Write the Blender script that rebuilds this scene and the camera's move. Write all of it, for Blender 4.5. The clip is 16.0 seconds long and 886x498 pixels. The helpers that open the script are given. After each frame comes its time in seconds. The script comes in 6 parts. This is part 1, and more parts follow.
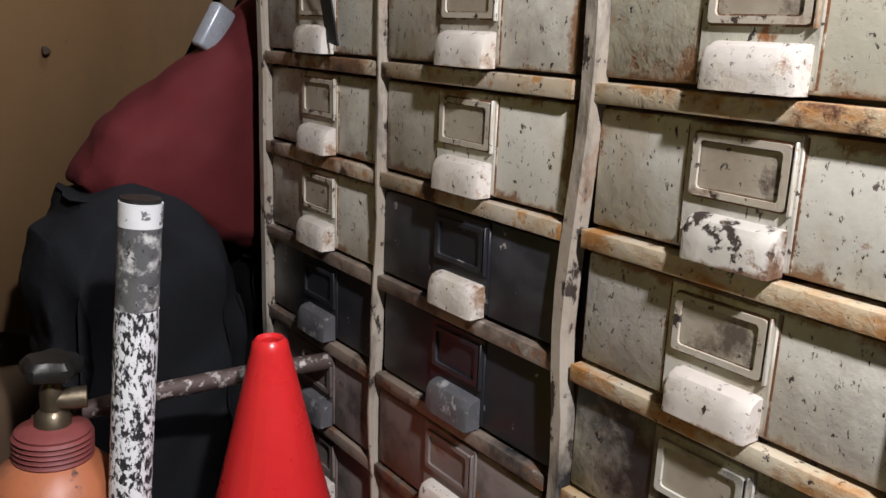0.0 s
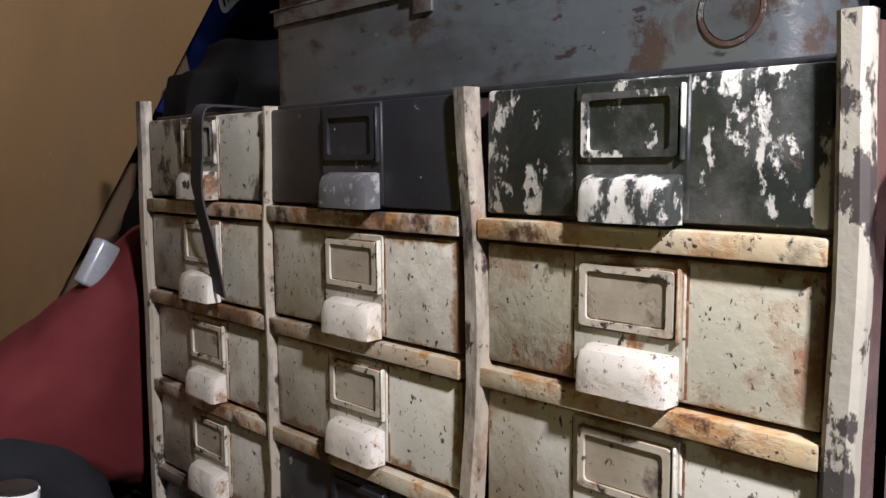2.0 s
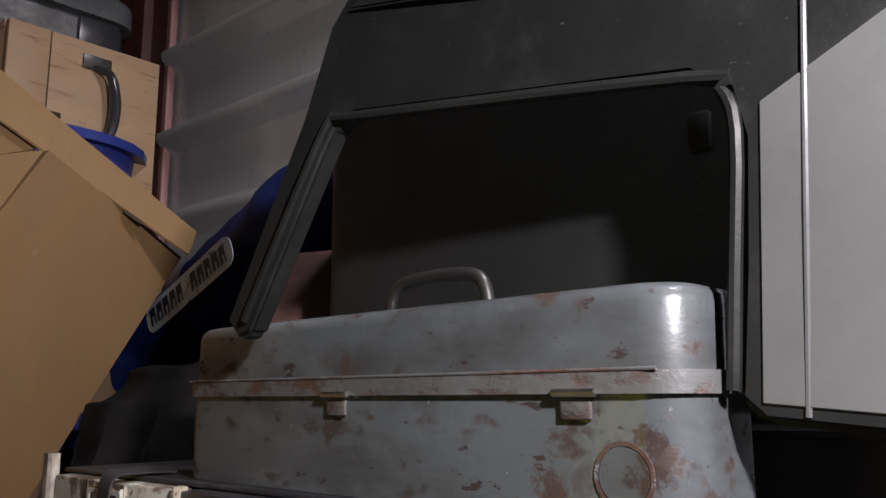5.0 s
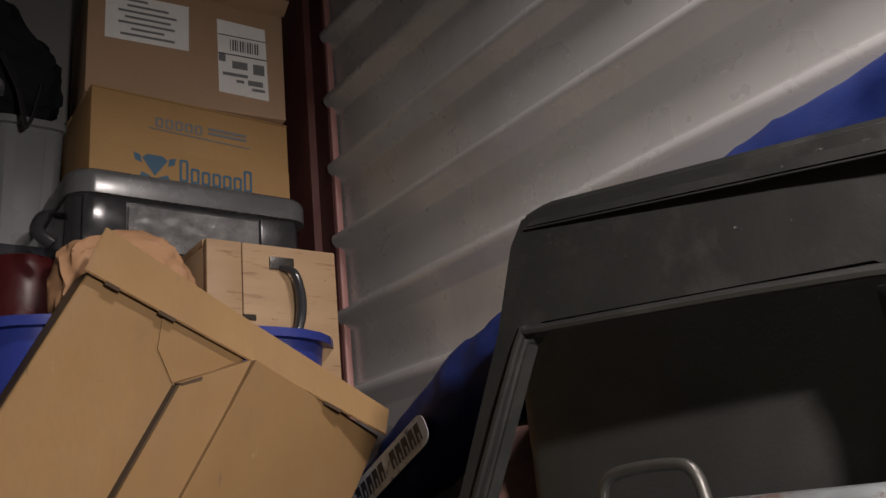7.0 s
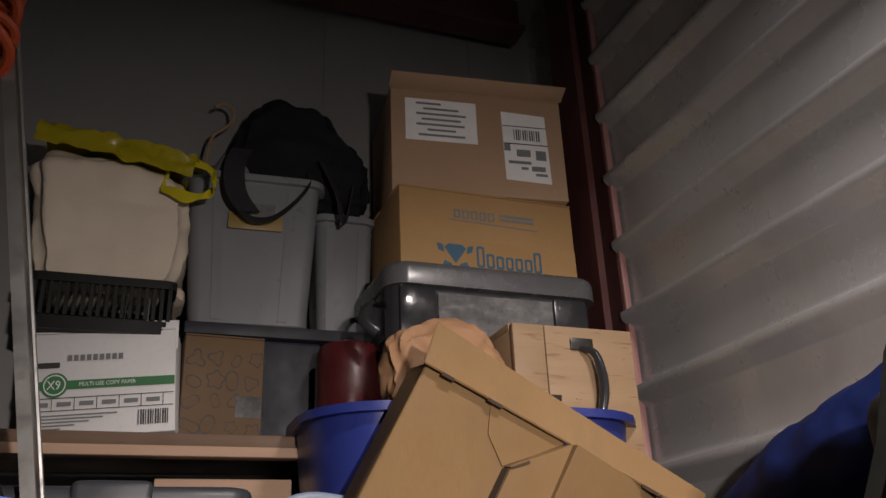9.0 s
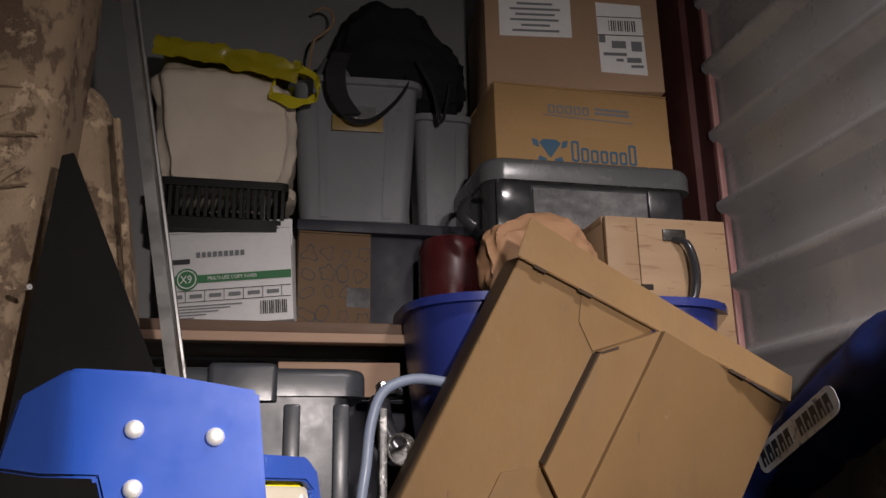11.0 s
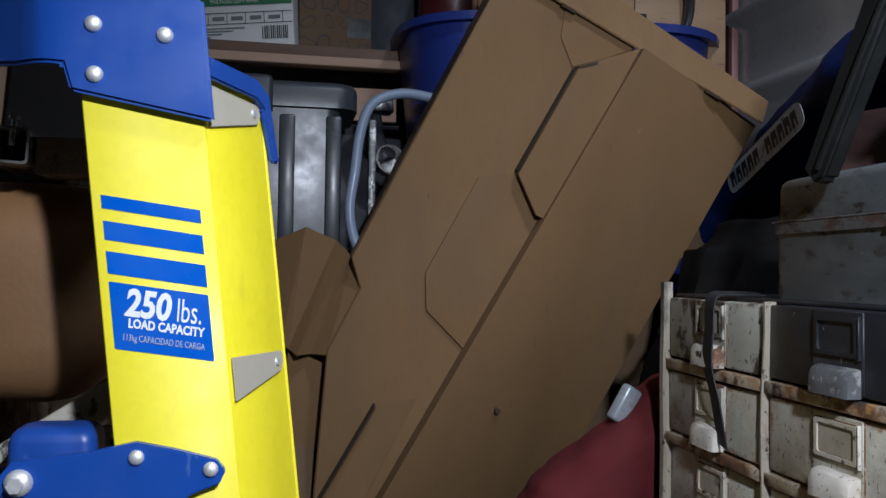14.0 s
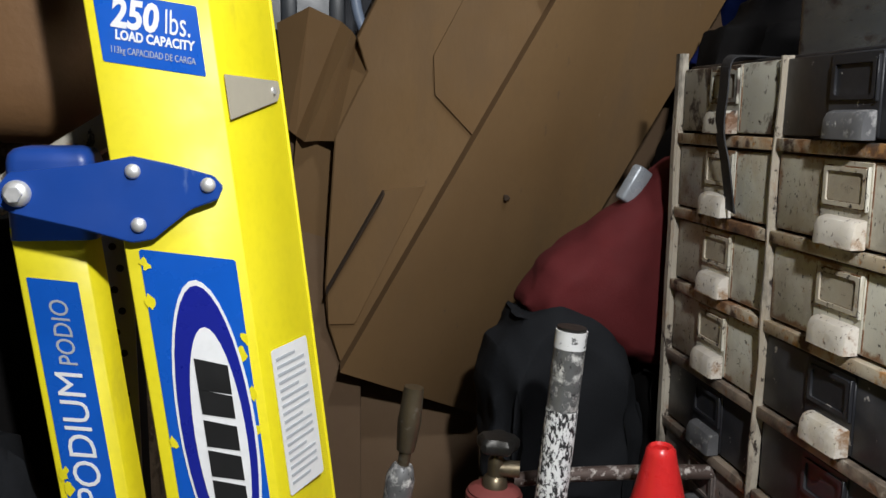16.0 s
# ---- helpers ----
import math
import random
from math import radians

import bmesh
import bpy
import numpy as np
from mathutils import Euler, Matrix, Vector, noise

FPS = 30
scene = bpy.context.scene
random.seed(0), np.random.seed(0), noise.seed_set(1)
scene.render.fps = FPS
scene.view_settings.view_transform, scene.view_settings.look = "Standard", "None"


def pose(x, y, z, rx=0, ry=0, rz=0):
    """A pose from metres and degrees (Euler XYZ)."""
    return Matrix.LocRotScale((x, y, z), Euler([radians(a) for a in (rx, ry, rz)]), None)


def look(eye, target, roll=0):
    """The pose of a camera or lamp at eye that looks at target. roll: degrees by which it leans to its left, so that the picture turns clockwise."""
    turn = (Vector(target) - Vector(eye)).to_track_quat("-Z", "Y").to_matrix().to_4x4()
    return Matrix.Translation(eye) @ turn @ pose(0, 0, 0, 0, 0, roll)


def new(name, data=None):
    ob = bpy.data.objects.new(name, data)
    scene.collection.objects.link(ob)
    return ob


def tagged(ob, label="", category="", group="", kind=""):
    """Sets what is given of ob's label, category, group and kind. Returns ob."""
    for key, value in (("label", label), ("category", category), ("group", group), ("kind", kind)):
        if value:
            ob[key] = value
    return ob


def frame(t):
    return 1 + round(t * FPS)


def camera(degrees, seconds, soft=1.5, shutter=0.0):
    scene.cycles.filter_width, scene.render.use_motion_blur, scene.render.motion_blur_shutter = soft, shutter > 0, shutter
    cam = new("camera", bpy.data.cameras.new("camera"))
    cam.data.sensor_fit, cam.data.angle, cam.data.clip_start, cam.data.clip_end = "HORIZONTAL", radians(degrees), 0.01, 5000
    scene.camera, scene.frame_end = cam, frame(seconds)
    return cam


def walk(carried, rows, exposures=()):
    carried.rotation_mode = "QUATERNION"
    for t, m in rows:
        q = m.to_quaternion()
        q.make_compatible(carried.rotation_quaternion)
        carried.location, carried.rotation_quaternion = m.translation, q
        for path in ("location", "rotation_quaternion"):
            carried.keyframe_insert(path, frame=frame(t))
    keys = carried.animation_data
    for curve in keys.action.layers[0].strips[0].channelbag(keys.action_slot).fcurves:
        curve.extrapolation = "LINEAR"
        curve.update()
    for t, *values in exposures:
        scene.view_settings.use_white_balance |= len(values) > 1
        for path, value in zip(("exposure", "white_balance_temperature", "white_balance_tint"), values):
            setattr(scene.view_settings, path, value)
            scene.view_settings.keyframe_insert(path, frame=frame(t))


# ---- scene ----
cam = camera(55.6, 16.0)
PATH = [
    (0, (0.08, 0.02, 1.016), (1.255, 1.558, 0.511), 2.2),
    (0.5, (0.098, 0.023, 1.046), (1.353, 1.513, 0.594), 1.4),
    (1, (0.106, 0.015, 1.08), (1.406, 1.489, 0.709), 0.3),
    (1.5, (0.104, 0.016, 1.108), (1.422, 1.49, 0.809), -0.3),
    (2, (0.102, 0.028, 1.145), (1.479, 1.465, 0.942), -0.3),
    (2.5, (0.106, 0.034, 1.175), (1.56, 1.404, 1.085), 1.7),
    (3, (0.103, 0.037, 1.194), (1.585, 1.38, 1.164), 1.8),
    (3.5, (0.108, 0.032, 1.222), (1.609, 1.353, 1.288), 1.1),
    (4, (0.114, 0.025, 1.244), (1.611, 1.344, 1.381), 0.4),
    (4.2, (0.117, 0.019, 1.253), (1.622, 1.321, 1.448), 0.8),
    (6.5, (0.052, -0.023, 1.362), (1.348, 1.396, 1.914), -3.9),
    (7, (0.031, -0.031, 1.377), (1.198, 1.471, 1.998), -5.9),
    (7.5, (0.0, -0.029, 1.395), (0.98, 1.578, 2.072), -5.5),
    (8, (-0.045, -0.035, 1.405), (0.843, 1.6, 2.14), -4.9),
    (8.5, (-0.092, -0.039, 1.414), (0.675, 1.634, 2.198), -3.45),
    (9, (-0.124, -0.043, 1.422), (0.541, 1.676, 2.2), -2.45),
    (9.5, (-0.154, -0.04, 1.418), (0.436, 1.71, 2.186), -2.2),
    (11.8, (-0.101, -0.198, 1.39), (0.259, 1.731, 1.777), 1.2),
    (12, (-0.093, -0.209, 1.377), (0.26, 1.727, 1.736), 2.1),
    (12.5, (-0.077, -0.222, 1.334), (0.271, 1.73, 1.602), 1.5),
    (13, (-0.066, -0.223, 1.297), (0.271, 1.738, 1.497), 1.2),
    (13.5, (-0.061, -0.22, 1.259), (0.295, 1.745, 1.375), 1.2),
    (14, (-0.045, -0.214, 1.24), (0.33, 1.749, 1.294), 0.8),
    (14.5, (-0.036, -0.214, 1.21), (0.307, 1.755, 1.167), 1.2),
    (15, (-0.035, -0.216, 1.183), (0.286, 1.754, 1.052), 1.3),
    (15.5, (-0.025, -0.214, 1.15), (0.292, 1.747, 0.922), 0.4),
    (16, (-0.024, -0.205, 1.126), (0.31, 1.742, 0.81), 0.7),
]
EXPOSURES = [(0.0, 0.12, 5950, 16), (2.0, 0.15, 5900, 17), (4.0, 0.1, 5800, 20), (6.5, 0.4, 6850, 17), (9.5, 0.68, 6900, 19), (12.0, 0.25, 6150, 18), (12.5, -0.15, 5800, 14), (13.0, -0.12, 5550, 11), (14.5, -0.35, 5300, 10), (16.0, -0.1, 6000, 8)]
walk(cam, [(t, look(eye, target, roll)) for t, eye, target, roll in PATH], EXPOSURES)

# ---- light ----
world = bpy.data.worlds.new("hall_dusk")
world.use_nodes = True
world.node_tree.nodes["Background"].inputs[0].default_value = (0.62, 0.6, 0.58, 1)
world.node_tree.nodes["Background"].inputs[1].default_value = 0.012
scene.world = world


def area_lamp(name, m, sx, sy, power, colour, spread=180):
    data = bpy.data.lights.new(name, "AREA")
    data.shape, data.size, data.size_y, data.energy, data.color = "RECTANGLE", sx, sy, power, colour
    data.spread = radians(spread)
    ob = new(name, data)
    ob.matrix_world = m
    return ob


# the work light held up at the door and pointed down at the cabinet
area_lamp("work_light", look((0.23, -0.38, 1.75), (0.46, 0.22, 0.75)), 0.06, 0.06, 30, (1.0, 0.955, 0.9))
# unseen overhead lamp, added and narrowed to bring out the wall ribs
area_lamp("added_rib_light", look((0.75, -0.3, 3.2), (0.95, 0.5, 1.5)), 0.3, 0.16, 11, (1.0, 0.97, 0.94), 90)

# ---- mesh helpers ----


def link_mesh(name, bm, material, smooth=False):
    me = bpy.data.meshes.new(name)
    bmesh.ops.recalc_face_normals(bm, faces=bm.faces[:])
    bm.to_mesh(me)
    bm.free()
    if material:
        me.materials.append(material)
    if smooth:
        for p in me.polygons:
            p.use_smooth = True
        me.set_sharp_from_angle(angle=radians(38))
    return new(name, me)


def part(name, bm, material, parent, label="", smooth=True):
    ob = link_mesh(name, bm, material, smooth)
    ob.parent = parent
    if label:
        ob["label"] = label
    return ob


def thing(name, label, category, group="", kind="", at=None):
    ob = new(name)
    ob.empty_display_size = 0.05
    if at is not None:
        ob.matrix_world = at
    return tagged(ob, label, category, group, kind)


def one(name, bm, material, label, category="", group="", kind="", smooth=True):
    return tagged(link_mesh(name, bm, material, smooth), label, category, group, kind)


def box(x0, x1, y0, y1, z0, z1, bevel=0.0, seg=2, m=None, bm=None, taper=1.0):
    """A box between two corners, with rounded edges; taper shrinks its foot."""
    tmp = bmesh.new()
    bmesh.ops.create_cube(tmp, size=1)
    cx, cy = (x0 + x1) / 2, (y0 + y1) / 2
    for v in tmp.verts:
        k = taper if v.co.z < 0 else 1.0
        v.co = Vector((cx + v.co.x * (x1 - x0) * k, cy + v.co.y * (y1 - y0) * k, z0 + (v.co.z + 0.5) * (z1 - z0)))
    if bevel > 0:
        bmesh.ops.bevel(tmp, geom=tmp.edges[:], offset=bevel, segments=seg, affect="EDGES", profile=0.5)
    if m is not None:
        tmp.transform(m)
    return join(bm, tmp)


def join(bm, tmp):
    if bm is None:
        return tmp
    me = bpy.data.meshes.new("join")
    tmp.to_mesh(me)
    tmp.free()
    bm.from_mesh(me)
    bpy.data.meshes.remove(me)
    return bm


def prism(points, depth, bevel=0.0, m=None, bm=None, seg=2):
    """A flat outline in x, y, pulled up along z by depth."""
    tmp = bmesh.new()
    low = [tmp.verts.new((x, y, 0)) for x, y in points]
    f = tmp.faces.new(low)
    ext = bmesh.ops.extrude_face_region(tmp, geom=[f])
    bmesh.ops.translate(tmp, verts=[g for g in ext["geom"] if isinstance(g, bmesh.types.BMVert)], vec=(0, 0, depth))
    bmesh.ops.recalc_face_normals(tmp, faces=tmp.faces[:])
    if bevel > 0:
        bmesh.ops.bevel(tmp, geom=tmp.edges[:], offset=bevel, segments=seg, affect="EDGES")
    if m is not None:
        tmp.transform(m)
    return join(bm, tmp)


def lathe(profile, n=32, m=None, bm=None):
    """A body of revolution about z from rows of radius, height."""
    tmp = bmesh.new()
    rings = []
    for r, z in profile:
        if r < 1e-5:
            rings.append([tmp.verts.new((0, 0, z))])
        else:
            rings.append([tmp.verts.new((r * math.cos(2 * math.pi * i / n), r * math.sin(2 * math.pi * i / n), z)) for i in range(n)])
    for a, b in zip(rings, rings[1:]):
        for i in range(n):
            j = (i + 1) % n
            q = [a[i % len(a)], a[j % len(a)], b[j % len(b)], b[i % len(b)]]
            q = list(dict.fromkeys(q))
            if len(q) > 2:
                tmp.faces.new(q)
    if m is not None:
        tmp.transform(m)
    return join(bm, tmp)


def tube(points, r, n=12, m=None, bm=None, caps=True, flat=1.0, smooth=4):
    """A round rod along a smooth line of points; r is one radius or one a point."""
    pts = [Vector(p) for p in points]
    rad = list(r) if isinstance(r, (list, tuple)) else [r] * len(pts)
    if smooth > 1 and len(pts) > 2:
        fine, fr = [], []
        for i in range(len(pts) - 1):
            p0, p1, p2, p3 = pts[max(i - 1, 0)], pts[i], pts[i + 1], pts[min(i + 2, len(pts) - 1)]
            for s in range(smooth):
                t = s / smooth
                fine.append(0.5 * (2 * p1 + (p2 - p0) * t + (2 * p0 - 5 * p1 + 4 * p2 - p3) * t * t + (3 * p1 - p0 - 3 * p2 + p3) * t ** 3))
                fr.append(rad[i] * (1 - t) + rad[i + 1] * t)
        pts, rad = fine + [pts[-1]], fr + [rad[-1]]
    tmp = bmesh.new()
    up = Vector((0.13, 0.21, 0.97))
    rings = []
    for i, p in enumerate(pts):
        d = (pts[min(i + 1, len(pts) - 1)] - pts[max(i - 1, 0)]).normalized()
        s = d.cross(up)
        s = s.normalized() if s.length > 0.05 else d.orthogonal().normalized()
        u = s.cross(d).normalized()
        up = u
        rings.append([tmp.verts.new(p + rad[i] * (math.cos(2 * math.pi * k / n) * s + flat * math.sin(2 * math.pi * k / n) * u)) for k in range(n)])
    for a, b in zip(rings, rings[1:]):
        for k in range(n):
            tmp.faces.new((a[k], a[(k + 1) % n], b[(k + 1) % n], b[k]))
    if caps:
        tmp.faces.new(rings[0])
        tmp.faces.new(rings[-1])
    if m is not None:
        tmp.transform(m)
    return join(bm, tmp)


def ribbon(points, width_dir, width, thick=0.003, smooth=5):
    """A strap: a flat band along a smooth line."""
    pts = [Vector(p) for p in points]
    w = Vector(width_dir).normalized() * width / 2
    fine = []
    for i in range(len(pts) - 1):
        p0, p1, p2, p3 = pts[max(i - 1, 0)], pts[i], pts[i + 1], pts[min(i + 2, len(pts) - 1)]
        for s in range(smooth):
            t = s / smooth
            fine.append(0.5 * (2 * p1 + (p2 - p0) * t + (2 * p0 - 5 * p1 + 4 * p2 - p3) * t * t + (3 * p1 - p0 - 3 * p2 + p3) * t ** 3))
    fine.append(pts[-1])
    bm = bmesh.new()
    rings = []
    for i, p in enumerate(fine):
        d = (fine[min(i + 1, len(fine) - 1)] - fine[max(i - 1, 0)]).normalized()
        nrm = d.cross(w).normalized() * thick / 2
        rings.append([bm.verts.new(p + a * w + b * nrm) for a, b in ((-1, -1), (1, -1), (1, 1), (-1, 1))])
    for a, b in zip(rings, rings[1:]):
        for k in range(4):
            bm.faces.new((a[k], a[(k + 1) % 4], b[(k + 1) % 4], b[k]))
    bm.faces.new(rings[0])
    bm.faces.new(rings[-1])
    return bm


def rounded(x0, x1, y0, y1, r, n=5):
    """The outline of a rectangle with round corners."""
    out = []
    for cx, cy, a0 in ((x1 - r, y1 - r, 0), (x0 + r, y1 - r, 90), (x0 + r, y0 + r, 180), (x1 - r, y0 + r, 270)):
        for i in range(n + 1):
            a = radians(a0 + 90 * i / n)
            out.append((cx + r * math.cos(a), cy + r * math.sin(a)))
    return out


def ring_prism(outer, inner, depth, m=None, bm=None, bevel=0.0):
    """A flat frame between two outlines of as many points, pulled up by depth."""
    tmp = bmesh.new()
    n = len(outer)
    v = [[tmp.verts.new((x, y, z)) for x, y in o] for o in (outer, inner) for z in (0, depth)]
    o0, o1, i0, i1 = v
    for k in range(n):
        j = (k + 1) % n
        tmp.faces.new((o0[k], o0[j], o1[j], o1[k]))
        tmp.faces.new((i0[j], i0[k], i1[k], i1[j]))
        tmp.faces.new((o1[k], o1[j], i1[j], i1[k]))
        tmp.faces.new((o0[j], o0[k], i0[k], i0[j]))
    if m is not None:
        tmp.transform(m)
    return join(bm, tmp)


def cloth(centre, size, seed, folds=0.12, cuts=4, freq=3.0, m=None):
    """A heap of cloth: a rounded lump with sharp folds."""
    bm = bmesh.new()
    bmesh.ops.create_icosphere(bm, subdivisions=cuts, radius=1)
    off = Vector((seed * 3.7, seed * 1.9, seed * 5.3))
    for v in bm.verts:
        d = v.co.normalized()
        n1 = noise.noise(d * freq * 0.6 + off)
        n2 = 1 - abs(noise.noise(Vector((d.x * freq * 1.6, d.y * freq * 1.6, d.z * freq * 0.7)) + off)) * 2
        n3 = 1 - abs(noise.noise(d * freq * 3.2 + off * 2)) * 2
        k = 1 + folds * (1.3 * n1 + 0.7 * n2 + 0.25 * n3)
        q = Vector([math.copysign(abs(c) ** 0.75, c) for c in d])
        v.co = Vector((q.x * size[0] * k, q.y * size[1] * k, q.z * size[2] * k))
    bm.transform(Matrix.Translation(centre) @ (m or Matrix()))
    return bm


def bundle(outline, y, depth, seed, bevel=0.03, amp=0.02, freq=9.0, soft=0):
    """A folded soft bundle: an outline in x, z given depth, then creased."""
    m = Matrix(((1, 0, 0, 0), (0, 0, 1, y), (0, 1, 0, 0), (0, 0, 0, 1)))
    bm = prism(outline, depth, bevel, m=m, seg=3)
    bmesh.ops.triangulate(bm, faces=bm.faces[:])
    for _ in range(5):
        long = [e for e in bm.edges if e.calc_length() > 0.022]
        if not long or len(bm.faces) > 60000:
            break
        bmesh.ops.subdivide_edges(bm, edges=long, cuts=1)
        bmesh.ops.triangulate(bm, faces=bm.faces[:])
    for _ in range(soft):
        bmesh.ops.smooth_vert(bm, verts=bm.verts[:], factor=0.5, use_axis_x=True, use_axis_y=True, use_axis_z=True)
    bm.normal_update()
    off = Vector((seed * 2.3, seed * 4.1, seed * 1.7))
    moves = []
    for v in bm.verts:
        p = v.co + 0.06 * noise.noise_vector(v.co * 4 + off)
        n1 = noise.noise(p * freq * 0.5 + off)
        n2 = 1 - 2 * abs(noise.noise(Vector((p.x * freq * 0.8, p.y * freq, p.z * freq * 1.3)) + off))
        n3 = 1 - 2 * abs(noise.noise(Vector((p.x * freq * 2, p.y * freq * 2, p.z * freq * 2.6)) + off))
        moves.append(v.normal * amp * (1.2 * n1 + 0.8 * n2 + 0.3 * n3))
    for v, d in zip(bm.verts, moves):
        v.co += d
    return bm


def letters(text, size, m, material, parent, name="lettering", bold=0.0, shear=0.0, align="LEFT", squeeze=1.0):
    cu = bpy.data.curves.new(name, "FONT")
    cu.body, cu.size, cu.align_x, cu.offset, cu.shear, cu.extrude = text, size, align, bold, shear, 0.0004
    cu.resolution_u = 3
    tmp = bpy.data.objects.new(name, cu)
    scene.collection.objects.link(tmp)
    me = bpy.data.meshes.new_from_object(tmp.evaluated_get(bpy.context.evaluated_depsgraph_get()))
    bpy.data.objects.remove(tmp)
    me.transform(m @ Matrix.Diagonal((squeeze, 1, 1, 1)))
    me.materials.clear()
    me.materials.append(material)
    ob = new(name, me)
    ob.parent = parent
    return ob


# ---- materials ----
ONE = (1, 1, 1)


def mat(name, base, other=None, rough=0.6, metal=0.0, scale=6.0, layers=(), bump=0.15, fine=90.0, stretch=(1, 1, 1), spread=0.5, rough_var=0.12, sheen=0.0, coat=0.0, spec=0.5, random_tint=0.0, rim=None, spots=()):
    """A surface: two tones mixed by a broad noise, fine grain, then layers of
    (colour, scale, low, high, roughness or None, stretch) laid on by noise.
    rim is wear from the edges of a piece in its own y, z (colour, half width,
    low z, high z, reach); spots are round stains (colour, centre, radius)."""
    mt = bpy.data.materials.new(name)
    mt.use_nodes = True
    nt = mt.node_tree
    bsdf = nt.nodes["Principled BSDF"]

    def node(kind, **k):
        n = nt.nodes.new(kind)
        for key, v in k.items():
            n.inputs[key].default_value = v
        return n
    tc, info = nt.nodes.new("ShaderNodeTexCoord"), nt.nodes.new("ShaderNodeObjectInfo")
    mul = node("ShaderNodeMath")
    mul.operation = "MULTIPLY"
    mul.inputs[1].default_value = 37.0
    nt.links.new(info.outputs["Random"], mul.inputs[0])
    shift = nt.nodes.new("ShaderNodeVectorMath")
    shift.operation = "ADD"
    nt.links.new(tc.outputs["Object"], shift.inputs[0])
    nt.links.new(mul.outputs[0], shift.inputs[1])

    def nz(sc, det=5.0, st=(1, 1, 1), rgh=0.6):
        mp = node("ShaderNodeMapping")
        mp.inputs["Scale"].default_value = st
        nt.links.new(shift.outputs[0], mp.inputs[0])
        n = node("ShaderNodeTexNoise", Scale=sc, Detail=det, Roughness=rgh)
        nt.links.new(mp.outputs[0], n.inputs["Vector"])
        return n.outputs["Fac"]

    def ramp(src, lo, hi, a=0.0, b=1.0):
        n = node("ShaderNodeMapRange")
        n.inputs["From Min"].default_value, n.inputs["From Max"].default_value = lo, hi
        n.inputs["To Min"].default_value, n.inputs["To Max"].default_value = a, b
        nt.links.new(src, n.inputs["Value"])
        return n.outputs[0]

    def mix(fac, a, b):
        n = nt.nodes.new("ShaderNodeMix")
        n.data_type = "RGBA"
        nt.links.new(fac, n.inputs["Factor"])
        for s, v in ((n.inputs["A"], a), (n.inputs["B"], b)):
            if isinstance(v, tuple):
                s.default_value = (*v, 1)
            else:
                nt.links.new(v, s)
        return n.outputs["Result"]
    other = other or tuple(c * 0.8 for c in base)
    col = mix(ramp(nz(scale, 6.0, stretch), 0.5 - spread * 0.4, 0.5 + spread * 0.4), base, other)
    grain = nz(fine, 4.0, stretch)
    dark = tuple(c * 0.82 for c in base)
    col = mix(ramp(grain, 0.45, 0.75, 0.0, 0.45), col, dark)
    rsock = ramp(nz(scale * 2.3, 4.0), 0.3, 0.7, max(rough - rough_var, 0.03), min(rough + rough_var, 1))
    height = grain
    for colour, sc, lo, hi, rg, st in layers:
        f = ramp(nz(sc, 8.0, st, 0.65), lo, hi)
        col = mix(f, col, colour)
        if rg is not None:
            m2 = nt.nodes.new("ShaderNodeMix")
            nt.links.new(f, m2.inputs["Factor"])
            nt.links.new(rsock, m2.inputs["A"])
            m2.inputs["B"].default_value = rg
            rsock = m2.outputs["Result"]
        sub = node("ShaderNodeMath")
        sub.operation = "SUBTRACT"
        nt.links.new(height, sub.inputs[0])
        nt.links.new(f, sub.inputs[1])
        height = sub.outputs[0]
    if rim or spots:
        sep = nt.nodes.new("ShaderNodeSeparateXYZ")
        nt.links.new(tc.outputs["Object"], sep.inputs[0])

    def calc(op, a, b=0.0):
        n = nt.nodes.new("ShaderNodeMath")
        n.operation = op
        for sock, v in ((n.inputs[0], a), (n.inputs[1], b)):
            if isinstance(v, (int, float)):
                sock.default_value = v
            else:
                nt.links.new(v, sock)
        return n.outputs[0]
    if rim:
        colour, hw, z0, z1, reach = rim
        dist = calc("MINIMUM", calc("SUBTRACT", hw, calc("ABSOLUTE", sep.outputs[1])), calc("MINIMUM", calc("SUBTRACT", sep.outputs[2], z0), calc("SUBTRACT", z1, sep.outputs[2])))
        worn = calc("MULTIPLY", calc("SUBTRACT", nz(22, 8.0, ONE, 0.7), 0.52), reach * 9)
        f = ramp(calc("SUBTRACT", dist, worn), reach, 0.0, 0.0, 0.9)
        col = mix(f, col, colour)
    for colour, centre, radius in spots:
        vm = nt.nodes.new("ShaderNodeVectorMath")
        vm.operation = "DISTANCE"
        nt.links.new(tc.outputs["Object"], vm.inputs[0])
        vm.inputs[1].default_value = centre
        jag = calc("MULTIPLY", calc("SUBTRACT", nz(34, 8.0, ONE, 0.75), 0.5), radius * 3.2)
        col = mix(ramp(calc("ADD", vm.outputs["Value"], jag), radius, radius * 0.75, 0.0, 0.85), col, colour)
    if random_tint:
        hs = node("ShaderNodeHueSaturation")
        nt.links.new(ramp(info.outputs["Random"], 0, 1, 1 - random_tint, 1 + random_tint), hs.inputs["Value"])
        nt.links.new(col, hs.inputs["Color"])
        col = hs.outputs[0]
    nt.links.new(col, bsdf.inputs["Base Color"])
    nt.links.new(rsock, bsdf.inputs["Roughness"])
    bsdf.inputs["Metallic"].default_value = metal
    bsdf.inputs["Specular IOR Level"].default_value = spec
    bsdf.inputs["Coat Weight"].default_value = coat
    bsdf.inputs["Sheen Weight"].default_value = sheen
